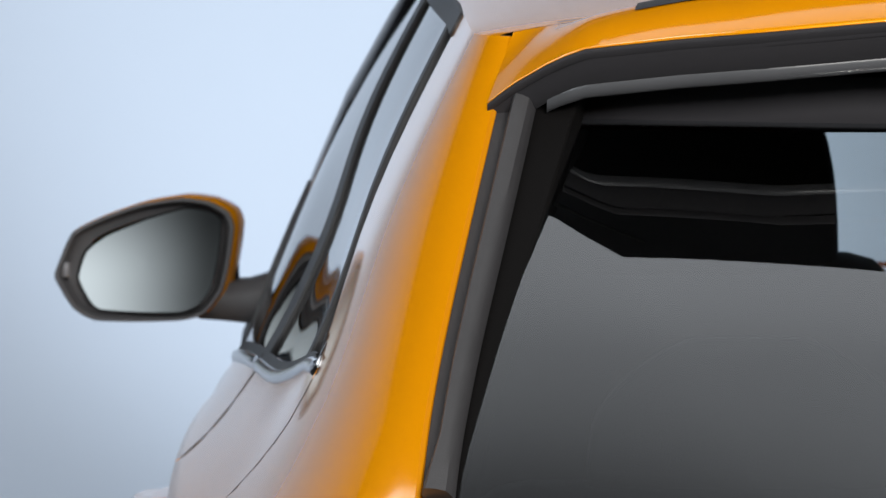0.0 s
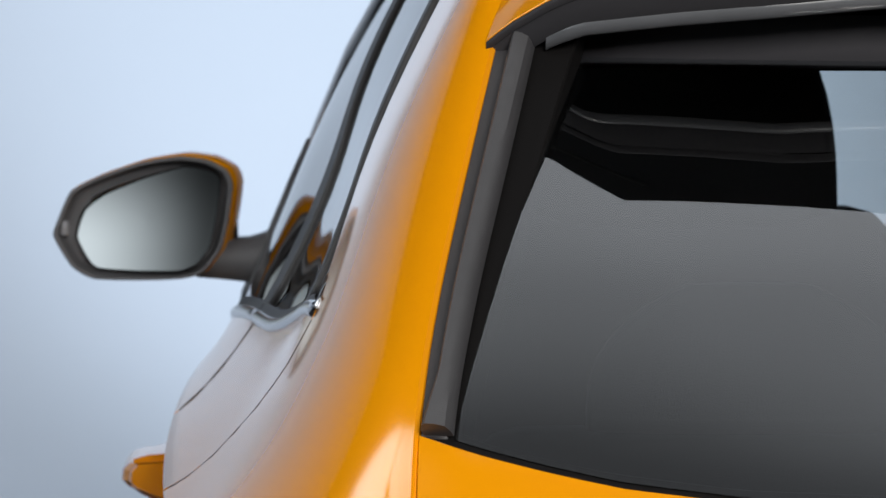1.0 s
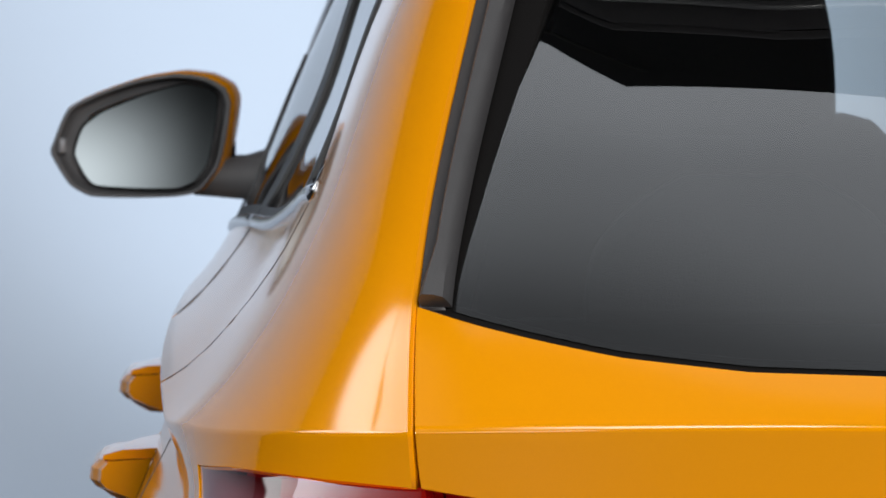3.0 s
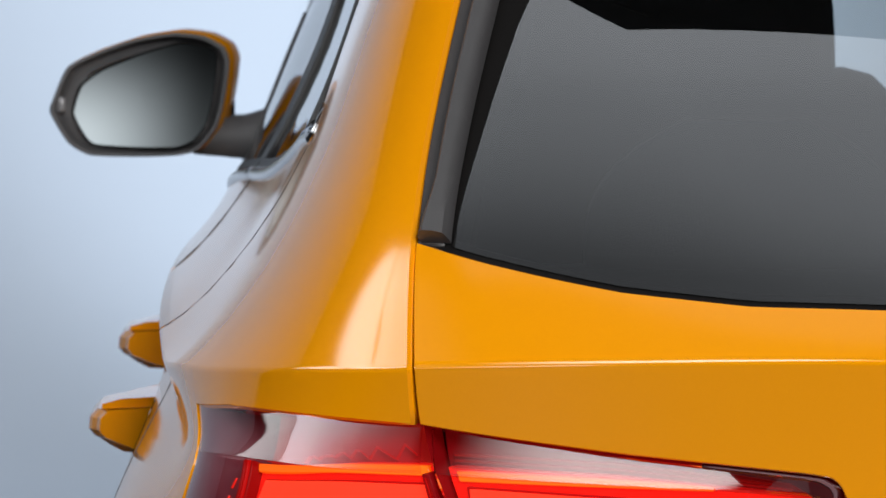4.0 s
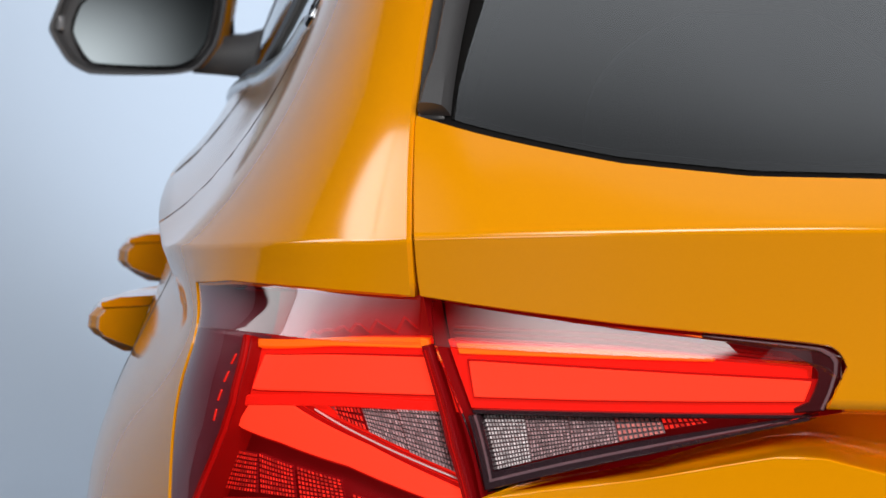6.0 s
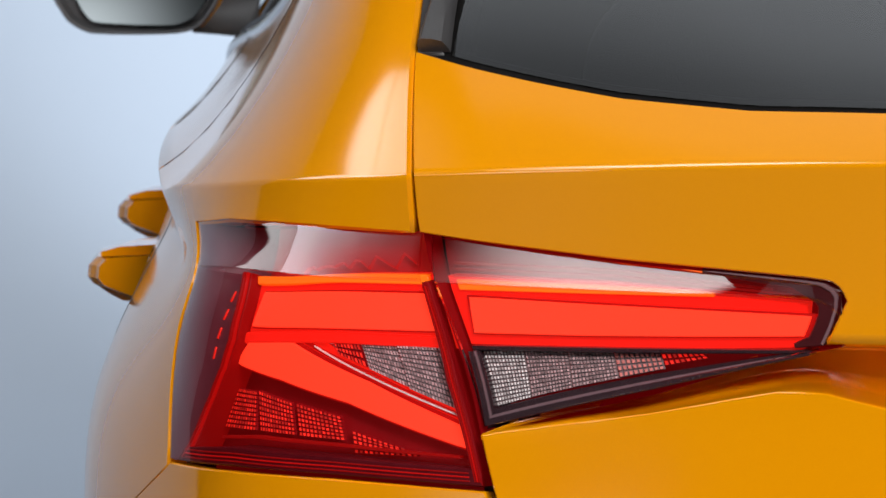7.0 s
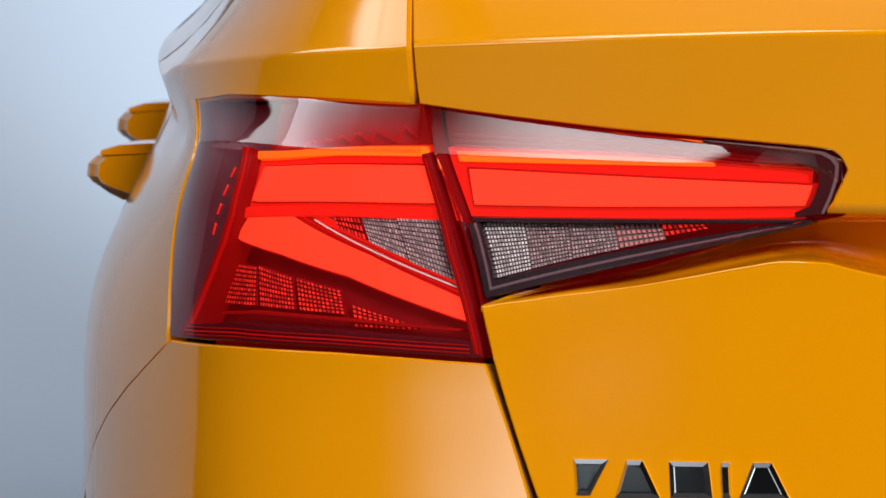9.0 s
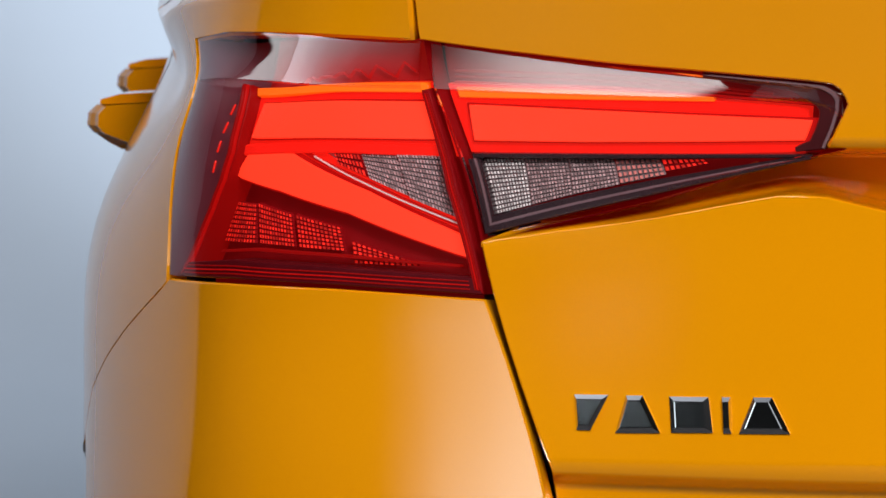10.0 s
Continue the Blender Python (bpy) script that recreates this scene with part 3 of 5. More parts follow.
top_rows.append([Vector((x, sp_y(x) + 0.0004, sp_z(x) - 0.0005)) for x in xs])
part("spoiler_shell", loft(top_rows), PAINT, spoiler)
slot_ = [i for i, x in enumerate(xs) if abs(x) < 0.50]
part("spoiler_slot", loft([[top_rows[k][i] + Vector((0, -0.0006, 0.0012)) for i in slot_] for k in (7, 6, 5)]), SPOILER_BLACK, spoiler, "dark strip across the spoiler's top")
under = []
for dy, dz in ((0.0004, -0.0005), (0.0012, -0.0032), (0.006, -0.012), (0.016, -0.024), (0.020, -0.027)):
    under.append([Vector((x * 0.995, sp_y(x) + dy, sp_z(x) + dz)) for x in xs])
part("spoiler_underside", loft(under), LINING, spoiler, "matt black spoiler underside")
lip = []
for dy, dz in ((0.020, -0.026), (0.019, -0.028), (0.022, -0.034), (0.026, -0.036)):
    lip.append([Vector((x * 0.93, sp_y(x * 0.93) + dy, sp_z(x * 0.93) + dz)) for x in xs])
part("spoiler_liner", loft([[Vector((x * 0.985, sp_y(x) + 0.004 + 0.16 * f, sp_z(x) - 0.010 - 0.004 * f)) for x in xs] for f in (0, 0.25, 0.5, 0.75, 1.0)]), SEAL, spoiler)
part("spoiler_floor", loft([[Vector((x * 0.93, sp_y(x * 0.93) + dy, sp_z(x * 0.93) + dz)) for x in xs] for dy, dz in ((0.026, -0.036), (0.034, -0.037), (0.12, -0.034))]), SEAL, spoiler, "dark rubber seal under the spoiler")
part("spoiler_lip", loft(lip), mat("grey_satin_trim", (0.085, 0.088, 0.095), 0.35, 0.0, 0.3, 0.15, vary=0.1, scale=60), spoiler, "satin grey lower lip")
part("spoiler_edge", loft([[Vector((x, sp_y(x) + dy, sp_z(x) + dz)) for x in xs] for dy, dz in ((0.0, -0.0008), (-0.0012, -0.0012), (-0.0008, -0.004), (0.004, -0.008))]), LINING, spoiler)
part("roof_seam", loft([[roof_at(u * 0.93, a) + Vector((0, 0, 0.0015)) for u in us] for a in (2.40, 2.62)]), BLACK_PLASTIC, spoiler, "dark seam strip")

# quarter panel with rear pillar
for d in (1, -1):
    q1 = Skin()
    cols = [2.024 + (4.10 - 2.024) * i / 34 for i in range(35)] + [4.10 + (6.19 - 4.10) * i / 24 for i in range(1, 25)]
    fr = [(c - 2.024) / (6.19 - 2.024) for c in cols]
    left = lambda v: 2.024
    right = quarter_edge = lambda v: float(np.interp(v, [1.03, 1.075, 1.116, 1.151, 1.172, 1.19, 1.23, 1.287, 1.349, 1.40], [6.19, 5.95, 5.52, 5.36, 5.56, 5.71, 5.79, 5.73, 5.65, 5.60]))
    vv = [1.03, 1.032, 1.036, 1.045, 1.06, 1.075, 1.09, 1.105, 1.12, 1.135, 1.15, 1.17, 1.20, 1.23, 1.26, 1.29, 1.32, 1.35, 1.375, 1.40]
    for v0, v1 in zip(vv, vv[1:]):
        a = [(d * (left(v0) + f * (right(v0) - left(v0))), v0) for f in fr]
        b = [(d * (left(v1) + f * (right(v1) - left(v1))), v1) for f in fr]
        q1.sheet(a, b, len(fr) - 1, 1)
    rear_c, side_c = cols[:35], cols[34:]
    q_low = lambda s: float(np.interp(s, [2.0, 2.31, 2.88, 3.565, 4.10], [0.9905, 0.9945, 0.9995, 1.0055, 1.004]))
    q1.sheet([(d * s, q_low(s)) for s in rear_c], [(d * s, CREASE) for s in rear_c], 34, 0, vs=[0, 0.25, 0.5, 0.75, 0.9, 1])
    side_low = lambda s: float(np.interp(s, [4.10, 4.35, 4.602, 4.88, 5.153, 5.4, 5.65, 5.9, 6.19], [0.8068, 0.7881, 0.7677, 0.7406, 0.7096, 0.665, 0.645, 0.63, 0.57]))
    a = [(d * (4.10 + (6.19 - 4.10) * (s - 4.10) / 2.09), side_low(4.10 + (6.19 - 4.10) * (s - 4.10) / 2.09)) for s in side_c]
    q1.sheet(a, [(d * s, CREASE) for s in side_c], 24, 0, vs=[i / 20 for i in range(20)] + [0.985, 1])
    q1.done("quarter_panel", PAINT, car, "orange rear quarter panel with roof pillar", chamfer=0.0028)

# bumper
bumper = empty("rear_bumper", car)
b1 = Skin()
arch = lambda y, c: 0.30 + math.sqrt(max(0.0, 0.345 ** 2 - (y - c) ** 2))
for d in (1, -1):
    top = [(d * s, v) for s, v in [(1.998, 0.8115), (2.15, 0.8122), (2.3, 0.813), (2.6, 0.814), (2.9, 0.8135), (3.3, 0.8125), (3.6, 0.811), (3.85, 0.8095), (4.05, 0.8085), (4.35, 0.7865), (4.6, 0.7662), (4.88, 0.739), (5.15, 0.7080), (5.36, 0.671)]]
    sx = [1.85, 2.07, 2.25, 2.58, 2.88, 3.28, 3.58, 3.84, 4.05, 4.33, 4.56, 4.80, 5.0, 5.17]
    m1 = [(d * s, 0.685) for s in sx[:12]] + [(d * 5.02, 0.68), (d * 5.26, 0.65)]
    m2 = [(d * s, 0.48) for s in [1.66, 1.9, 2.12, 2.5, 2.83, 3.25, 3.56, 3.83, 4.03, 4.3, 4.5, 4.7, 4.85, 4.98]]
    m3 = [(d * s, 0.26) for s in [1.66, 1.9, 2.12, 2.5, 2.83, 3.25, 3.56, 3.83, 4.03, 4.3, 4.5, 4.65, 4.75, 4.80]]
    b1.sheet(m1, top, 52, 10).sheet(m2, m1, 52, 8).sheet(m3, m2, 52, 6)
b1.sheet([(-1.66, 0.26), (1.66, 0.26)], [(-1.66, 0.468), (1.66, 0.468)], 30, 6)
b1.done("bumper_skin", PAINT, bumper, "orange rear bumper cover")
for d in (1, -1):
    gap = Skin(off=-0.030)
    gap.sheet([(d * 2.06, 0.80), (d * 1.95, 0.685), (d * 1.76, 0.50)], [(d * 1.90, 0.85), (d * 1.78, 0.685), (d * 1.60, 0.50)], 16, 4)
    gap.sheet([(d * 2.07, 1.385), (d * 2.07, 1.2), (d * 2.07, 1.10), (d * 2.07, 1.03), (d * 2.06, 0.98), (d * 2.06, 0.80)], [(d * 1.93, 1.385), (d * 1.93, 1.2), (d * 1.93, 1.10), (d * 1.93, 1.03), (d * 1.92, 0.98), (d * 1.92, 0.80)], 40, 2)
    gap.done("gap_seal", GAP_DARK, bumper, "dark rubber gap seal", edge=0)

# ---- tail lamps ----
FOLD_Q = lambda s: float(np.interp(abs(s), [1.0, 1.034, 1.06, 1.10, 1.37, 1.98, 2.02, 3.48, 4.2], [0.932, 0.938, 0.9455, 0.949, 0.9496, 0.9555, 0.9565, 0.9605, 0.962]))


CORNER = [(3.968, 0.8143), (3.766, 0.8371), (3.565, 0.8627), (3.44, 0.884), (3.385, 0.9047), (3.41, 0.935), (3.448, 0.9602)]


def lens_off(s, v):
    """The lens stands proud along a ridge: it leans back above it and, past the corner, round the side."""
    s = abs(s)
    f = FOLD_Q(s)
    top = lamp_top(s) if s < 2.0 else float(np.interp(s, [2.0, 2.31, 2.935, 3.78, 4.10], [0.9885, 0.9925, 0.998, 1.005, 1.001]))
    peak = 0.008 + 0.006 * fold(s, 2.1, 3.5)
    lean = 0.014 - 0.008 * fold(s, 2.2, 3.3)
    ridge = CORNER + [(3.20, 0.976), (2.92, 0.990), (2.75, 1.0)]
    strip = float(np.interp(v, [q[1] for q in ridge], [q[0] for q in ridge]))
    up = min(1, max(0, (v - f) / max(top - f, 0.004)))
    side = min(1, max(0, (s - strip + 0.15) / (4.24 - strip))) ** 1.7
    low = min(1, max(0, (f - v) / 0.14))
    return peak * (1 - side) - (lean * up + 0.014 * low) * (1 - side) - 0.001


for d in (1, -1):
    lamp = empty("tail_light", car, "lit red tail light with a clear lens on the rear corner")
    F = lambda p: [(d * s, v) for s, v in p]
    q_top = [(2.0, 0.9878), (2.31, 0.9925), (2.6, 0.9955), (2.88, 0.9978), (3.2, 1.0012), (3.565, 1.0042), (4.088, 1.0030)]
    q_fold = [(2.014, 0.9565), (2.3, 0.9572), (2.6, 0.9580), (2.93, 0.9588), (3.3, 0.9595), (3.6, 0.9602), (4.088, 0.962)]
    q_bot = [(2.006, 0.8155), (2.3, 0.817), (2.6, 0.818), (2.93, 0.818), (3.3, 0.8172), (3.65, 0.815), (4.07, 0.8120)]
    lens = Skin(off=lens_off)
    lens.sheet(F(q_bot), F(q_fold), 96, 0, vs=[0, 0.1, 0.2, 0.3, 0.4, 0.5, 0.6, 0.7, 0.8, 0.9, 0.97, 1])
    lens.done("lens", LENS, lamp, "clear outer lens", edge=0.003, chamfer=0.0003).visible_shadow = False
    lens = Skin(off=lens_off)
    lens.sheet(F(q_fold), F(q_top), 96, 22)
    lens.done("upper_lens", LENS_TOP, lamp, "clear shoulder of the outer lens", edge=0.003, chamfer=0.0003).visible_shadow = False
    back = Skin(off=-0.034)
    back.sheet(F([(1.98, 0.808), (2.6, 0.81), (3.3, 0.81), (4.06, 0.806)]), F([(1.98, 0.992), (2.6, 1.0), (3.3, 1.006), (4.06, 1.006)]), 24, 8)
    back.done("housing", DEEP_RED, lamp, "dark red lamp housing", edge=0)
    # rim band round the inside of the lens
    rim = Skin(off=-0.004)
    rim.sheet(F([(2.012, 0.8165), (2.6, 0.8185), (3.3, 0.818), (3.96, 0.8135)]), F([(2.03, 0.826), (2.6, 0.829), (3.3, 0.829), (3.85, 0.8225)]), 24, 2)
    rim.done("lower_rim", GARNET, lamp, edge=0.02, chamfer=0.001)
    rim = Skin(off=-0.004)
    rim.sheet(F([(2.008, 0.8165), (2.030, 0.885), (2.012, 0.952)]), F([(2.036, 0.826), (2.062, 0.885), (2.036, 0.952)]), 12, 2)
    rim.done("side_rim", DEEP_RED, lamp, edge=0.02, chamfer=0.001)
    for k, m_ in enumerate((LINE_DIM, LINE_RED, LINE_DIM)):
        line = Skin(off=-0.003)
        a_ = 0.004 + 0.008 * k
        line.sheet(F([(2.008 + a_, 0.8185), (2.031 + a_, 0.885), (2.013 + a_, 0.950)]), F([(2.011 + a_, 0.8185), (2.034 + a_, 0.885), (2.016 + a_, 0.950)]), 12, 1)
        line.done("rim_line", m_, lamp, edge=0.002, chamfer=0.0002)
    for k in range(3):
        line = Skin(off=-0.003)
        a_ = 0.8185 + 0.0026 * k
        line.sheet(F([(2.05, a_), (2.6, a_ + 0.002), (3.3, a_ + 0.0015), (3.90, a_ - 0.003)]), F([(2.05, a_ + 0.0006), (2.6, a_ + 0.0026), (3.3, a_ + 0.0021), (3.90, a_ - 0.0024)]), 20, 1)
        line.done("rim_line", LINE_DIM if k != 1 else LINE_RED, lamp, edge=0.002, chamfer=0.0002)
    # glowing carrier behind the light guides
    body = Skin(off=-0.016)
    body.sheet(F([(2.014, 0.906), (2.5, 0.907), (3.0, 0.906), (3.375, 0.9035)]), F([(2.012, 0.9555), (2.5, 0.957), (3.0, 0.958), (3.44, 0.959)]), 24, 5)
    body.done("upper_carrier", GUIDE_RED, lamp, "glowing red inner lens", edge=0.012, chamfer=0.001)
    amb = Skin(off=-0.012)
    amb.sheet(F([(2.03, 0.9505), (2.5, 0.952), (3.0, 0.953), (3.36, 0.9535)]), F([(2.03, 0.9560), (2.5, 0.9572), (3.0, 0.958), (3.38, 0.9595)]), 24, 1)
    amb.done("amber_strip", AMBER, lamp, "amber turn signal strip", edge=0.006, chamfer=0.0008)
    bar = Skin(off=-0.010)
    bar.sheet(F([(2.042, 0.9185), (2.45, 0.9182), (2.85, 0.918), (3.241, 0.9178)]), F([(2.018, 0.9428), (2.45, 0.9438), (2.85, 0.9445), (3.225, 0.945)]), 24, 4)
    bar.done("light_bar", BAR, lamp, "lit flat red light bar", edge=0.006, chamfer=0.001)
    line = Skin(off=-0.0118)
    line.sheet(F([(2.034, 0.9168), (2.45, 0.9165), (2.85, 0.9163), (3.256, 0.9160)]), F([(2.009, 0.9445), (2.45, 0.9455), (2.85, 0.9462), (3.240, 0.9467)]), 24, 4)
    line.done("bar_frame", LINE_RED, lamp, edge=0.004, chamfer=0.0004)
    line = Skin(off=-0.0158)
    line.sheet(F([(3.412, 0.8862), (2.95, 0.8765), (2.53, 0.8635), (2.040, 0.8365)]), F([(3.300, 0.9052), (2.86, 0.9072), (2.40, 0.8812), (2.066, 0.8556)]), 24, 4)
    line.done("bar_frame", LINE_RED, lamp, edge=0.003, chamfer=0.0004)
    for k in (0, 1):
        line = Skin(off=-0.0165)
        o_ = 0.0030 + 0.0026 * k
        line.sheet(F([(2.80, 0.9052 + o_ * 0.3), (2.40, 0.8798 + o_), (2.066, 0.8545 + o_)]), F([(2.78, 0.9058 + o_ * 0.3), (2.40, 0.8806 + o_), (2.066, 0.8553 + o_)]), 20, 1)
        line.done("frame_line", LINE_RED, lamp, edge=0.002, chamfer=0.0003)
    ridge = Skin(off=-0.013)
    ridge.sheet(F([(2.03, 0.9065), (2.5, 0.9075), (3.0, 0.9065), (3.42, 0.904)]), F([(2.03, 0.9125), (2.5, 0.9135), (3.0, 0.9125), (3.42, 0.9105)]), 24, 1)
    ridge.done("carrier_ledge", GUIDE_RED, lamp, edge=0.008, chamfer=0.0015)
    diag = Skin(off=-0.014)
    diag.sheet(F([(3.391, 0.8876), (2.95, 0.8785), (2.53, 0.8655), (2.049, 0.8387)]), F([(3.289, 0.9040), (2.877, 0.9052), (2.41, 0.879), (2.075, 0.8534)]), 24, 4)
    diag.done("light_bar", BAR, lamp, "lit slanting red light bar", edge=0.008, chamfer=0.001)
    glow = Skin(off=-0.019)
    glow.sheet(F([(3.40, 0.8862), (2.96, 0.8770), (2.53, 0.8640), (2.04, 0.8370)]), F([(3.375, 0.906), (2.70, 0.908), (2.35, 0.883), (2.04, 0.862)]), 24, 4)
    glow.done("slant_carrier", GUIDE_RED, lamp, "glowing red inner lens", edge=0.012, chamfer=0.001)
    # side wrap strip along the corner
    inner = CORNER
    for k, (w_, m_) in enumerate(((0.0, LINE_DIM), (0.018, LINE_RED), (0.045, LINE_DIM))):
        edge_strip = Skin(off=-0.004 - 0.0015 * k)
        edge_strip.sheet(F([(s - w_, v) for s, v in inner]), F([(s - w_ - (0.016, 0.013, 0.012)[k], v + 0.0005) for s, v in inner]), 24, 1)
        edge_strip.done("corner_strip", m_, lamp, edge=0.02, chamfer=0.0006)
    for k in range(4):
        tick = Skin(off=-0.0105)
        s_, v_ = 3.60 + 0.02 * k, 0.945 - 0.016 * k
        tick.sheet(F([(s_, v_ - 0.009), (s_ + 0.012, v_ - 0.009)]), F([(s_ - 0.02, v_), (s_ - 0.008, v_)]), 2, 3)
        tick.done("reflector_tick", RED_PRISM, lamp, edge=0.001, chamfer=0.0003)
    # reversing triangle of clear prisms with a chrome edge
    tri = Skin(off=-0.022)
    tri.sheet(F([(2.70, 0.9045), (2.40, 0.886), (2.066, 0.862)]), F([(2.70, 0.9055), (2.40, 0.907), (2.05, 0.9075)]), 16, 4)
    tri.done("prism_back", SMOKE, lamp, edge=0.0)
    prisms("prism_block", F([(2.40, 0.8885), (2.24, 0.877)]), F([(2.42, 0.9065), (2.25, 0.9067)]), 13, 7, 0.0022, -0.018, GREY_PRISM, lamp)
    prisms("prism_block", F([(2.235, 0.8765), (2.075, 0.8645)]), F([(2.245, 0.9067), (2.075, 0.9070)]), 14, 11, 0.0022, -0.016, GREY_PRISM, lamp)
    prisms("prism_block", F([(2.56, 0.898), (2.41, 0.8892)]), F([(2.58, 0.906), (2.43, 0.9064)]), 8, 3, 0.002, -0.018, RED_PRISM, lamp)
    ch = Skin(off=-0.011)
    ch.sheet(F([(2.68, 0.9035), (2.40, 0.8845), (2.064, 0.8605)]), F([(2.68, 0.9042), (2.40, 0.8852), (2.064, 0.8613)]), 20, 1)
    ch.done("chrome_edge", BRIGHT_EDGE, lamp, "thin chrome edge", edge=0.0015, chamfer=0.0002)
    # dark lower chamber with four prism reflectors
    low = Skin(off=-0.030)
    low.sheet(F([(2.05, 0.824), (2.6, 0.827), (3.2, 0.826), (3.90, 0.819)]), F([(2.05, 0.848), (2.6, 0.868), (3.2, 0.886), (3.42, 0.89)]), 16, 3)
    low.done("lower_chamber", DEEP_RED, lamp, edge=0)
    for a, b, nu, nv in ((((3.68, 0.8385), (3.27, 0.8395)), ((3.47, 0.868), (3.25, 0.867)), 11, 9), (((3.22, 0.8395), (2.91, 0.839)), ((3.23, 0.868), (2.92, 0.861)), 12, 8), (((2.88, 0.8388), (2.60, 0.8382)), ((2.89, 0.861), (2.61, 0.854)), 11, 7), (((2.56, 0.8305), (2.27, 0.8312)), ((2.56, 0.8455), (2.27, 0.8335)), 12, 5)):
        prisms("red_prism_block", F(a), F(b), nu, nv, 0.0022, -0.024, RED_PRISM, lamp)
    shelf = Skin(off=-0.016)
    shelf.sheet(F([(2.10, 0.8325), (2.6, 0.835), (3.2, 0.8355), (3.62, 0.832)]), F([(2.10, 0.8335), (2.6, 0.8362), (3.2, 0.8370), (3.60, 0.8335)]), 20, 1)
    shelf.done("chamber_ledge", LINE_DIM, lamp, edge=0.006, chamfer=0.0004)
    # upper chamber with a zigzag light edge
    zig = bmesh.new()
    pts = []
    for k in range(19):
        s = 2.08 + (2.95 - 2.08) * k / 18
        pts.append((s, 0.9635 + (0.0055 if k % 3 == 1 else 0.0) + 0.003 * math.sin(k * 2.3)))
    for (s0, v0), (s1, v1) in zip(pts, pts[1:]):
        c = [skin_at(d * s, v) + outward(d * s, v) * o for s, v, o in ((s0, v0, -0.018), (s1, v1, -0.018), (s1, v1 + 0.0006, -0.020), (s0, v0 + 0.0006, -0.020), )]
        e = [skin_at(d * s, v) + outward(d * s, v) * o for s, v, o in ((s0, v0 - 0.0015, -0.022), (s1, v1 - 0.0015, -0.022))]
        vs = [zig.verts.new(p) for p in c + e]
        zig.faces.new(vs[:4])
        zig.faces.new((vs[0], vs[4], vs[5], vs[1]))
    part("zigzag_edge", zig, LINE_RED, lamp, smooth=False)
    upper = Skin(off=-0.024)
    upper.sheet(F([(2.02, 0.957), (2.6, 0.9585), (3.2, 0.9595), (3.42, 0.96)]), F([(2.02, 0.9865), (2.6, 0.9945), (3.2, 1.0), (3.42, 1.001)]), 24, 6)
    corner = Skin(off=lambda s, v: -0.021 + 0.0185 * fold(abs(s), 3.5, 4.06))
    corner.sheet(F([(3.38, 0.9585), (3.7, 0.9595), (4.088, 0.96)]), F([(3.30, 1.0005), (3.7, 1.002), (4.088, 1.002)]), 16, 6)
    corner.done("corner_chamber", CLARET, lamp, "dark claret corner of the lamp", edge=0)
    side_ch = Skin(off=lambda s, v: -0.012 + 0.0105 * fold(abs(s), 3.6, 4.06))
    side_ch.sheet(F([(3.99, 0.812), (3.60, 0.8627), (3.41, 0.905), (3.44, 0.961)]), F([(4.07, 0.812), (4.08, 0.8627), (4.09, 0.905), (4.09, 0.961)]), 20, 8)
    side_ch.done("side_chamber", CLARET, lamp, "dark claret side of the lamp", edge=0.022, chamfer=0.0004)
    upper.done("upper_chamber", UPPER_RED, lamp, "dark red upper chamber", edge=0)

    # the lamp's inner half, in the tailgate
    gl = empty("tailgate_light", car, "lit red tail light with clear prisms in the tailgate")
    ss = [1.962 - (1.962 - 1.034) * i / 30 for i in range(31)]
    top_v = lambda s: lamp_top(s) - 0.004
    bot_s = lambda s: 1.966 + (s - 1.962) * (1.966 - 1.098) / (1.962 - 1.034)
    ft = [(s, FOLD_Q(s)) for s in ss]
    tp = [(s, max(top_v(s), FOLD_Q(s) + 0.001)) for s in ss]
    bt = [(bot_s(s), lamp_low(bot_s(s)) + 0.0015) for s in ss]
    mid_l = [(bot_s(s) + 0.0 * s, max(0.9085, lamp_low(bot_s(s)) + 0.0018)) for s in ss]
    lens = Skin(off=lens_off)
    lens.sheet(F(mid_l), F(ft), 30, 0, vs=[0, 0.3, 0.6, 0.9, 0.97, 1])
    lens.sheet(F(bt), F(mid_l), 30, 4)
    lens.done("lens", LENS, gl, "clear outer lens", edge=0.003, chamfer=0.0003).visible_shadow = False
    lens = Skin(off=lens_off)
    lens.sheet(F(ft), F(tp), 30, 6)
    lens.done("upper_lens", LENS_TOP, gl, "clear shoulder of the outer lens", edge=0.003, chamfer=0.0003).visible_shadow = False
    back = Skin(off=-0.034)
    back.sheet(F([(1.985, 0.850), (1.5, 0.880), (1.16, 0.909), (1.055, 0.9155)]), F([(1.985, 0.992), (1.5, 0.975), (1.16, 0.963), (1.022, 0.955)]), 20, 6)
    back.done("housing", DEEP_RED, gl, "dark red lamp housing", edge=-0.03, chamfer=0)
    car_b = Skin(off=-0.016)
    car_b.sheet(F([(1.964, 0.9095), (1.5, 0.9095), (1.145, 0.9135)]), F([(1.962, 0.955), (1.5, 0.9480), (1.115, 0.9395)]), 20, 5)
    car_b.done("carrier", GUIDE_RED, gl, "glowing red inner lens", edge=0.012, chamfer=0.001)
    amb = Skin(off=-0.012)
    amb.sheet(F([(1.93, 0.9470), (1.6, 0.9455), (1.30, 0.9445)]), F([(1.93, 0.9530), (1.6, 0.9500), (1.30, 0.9465)]), 16, 1)
    amb.done("amber_strip", AMBER, gl, "amber turn signal strip", edge=0.006, chamfer=0.0008)
    bar = Skin(off=-0.010)
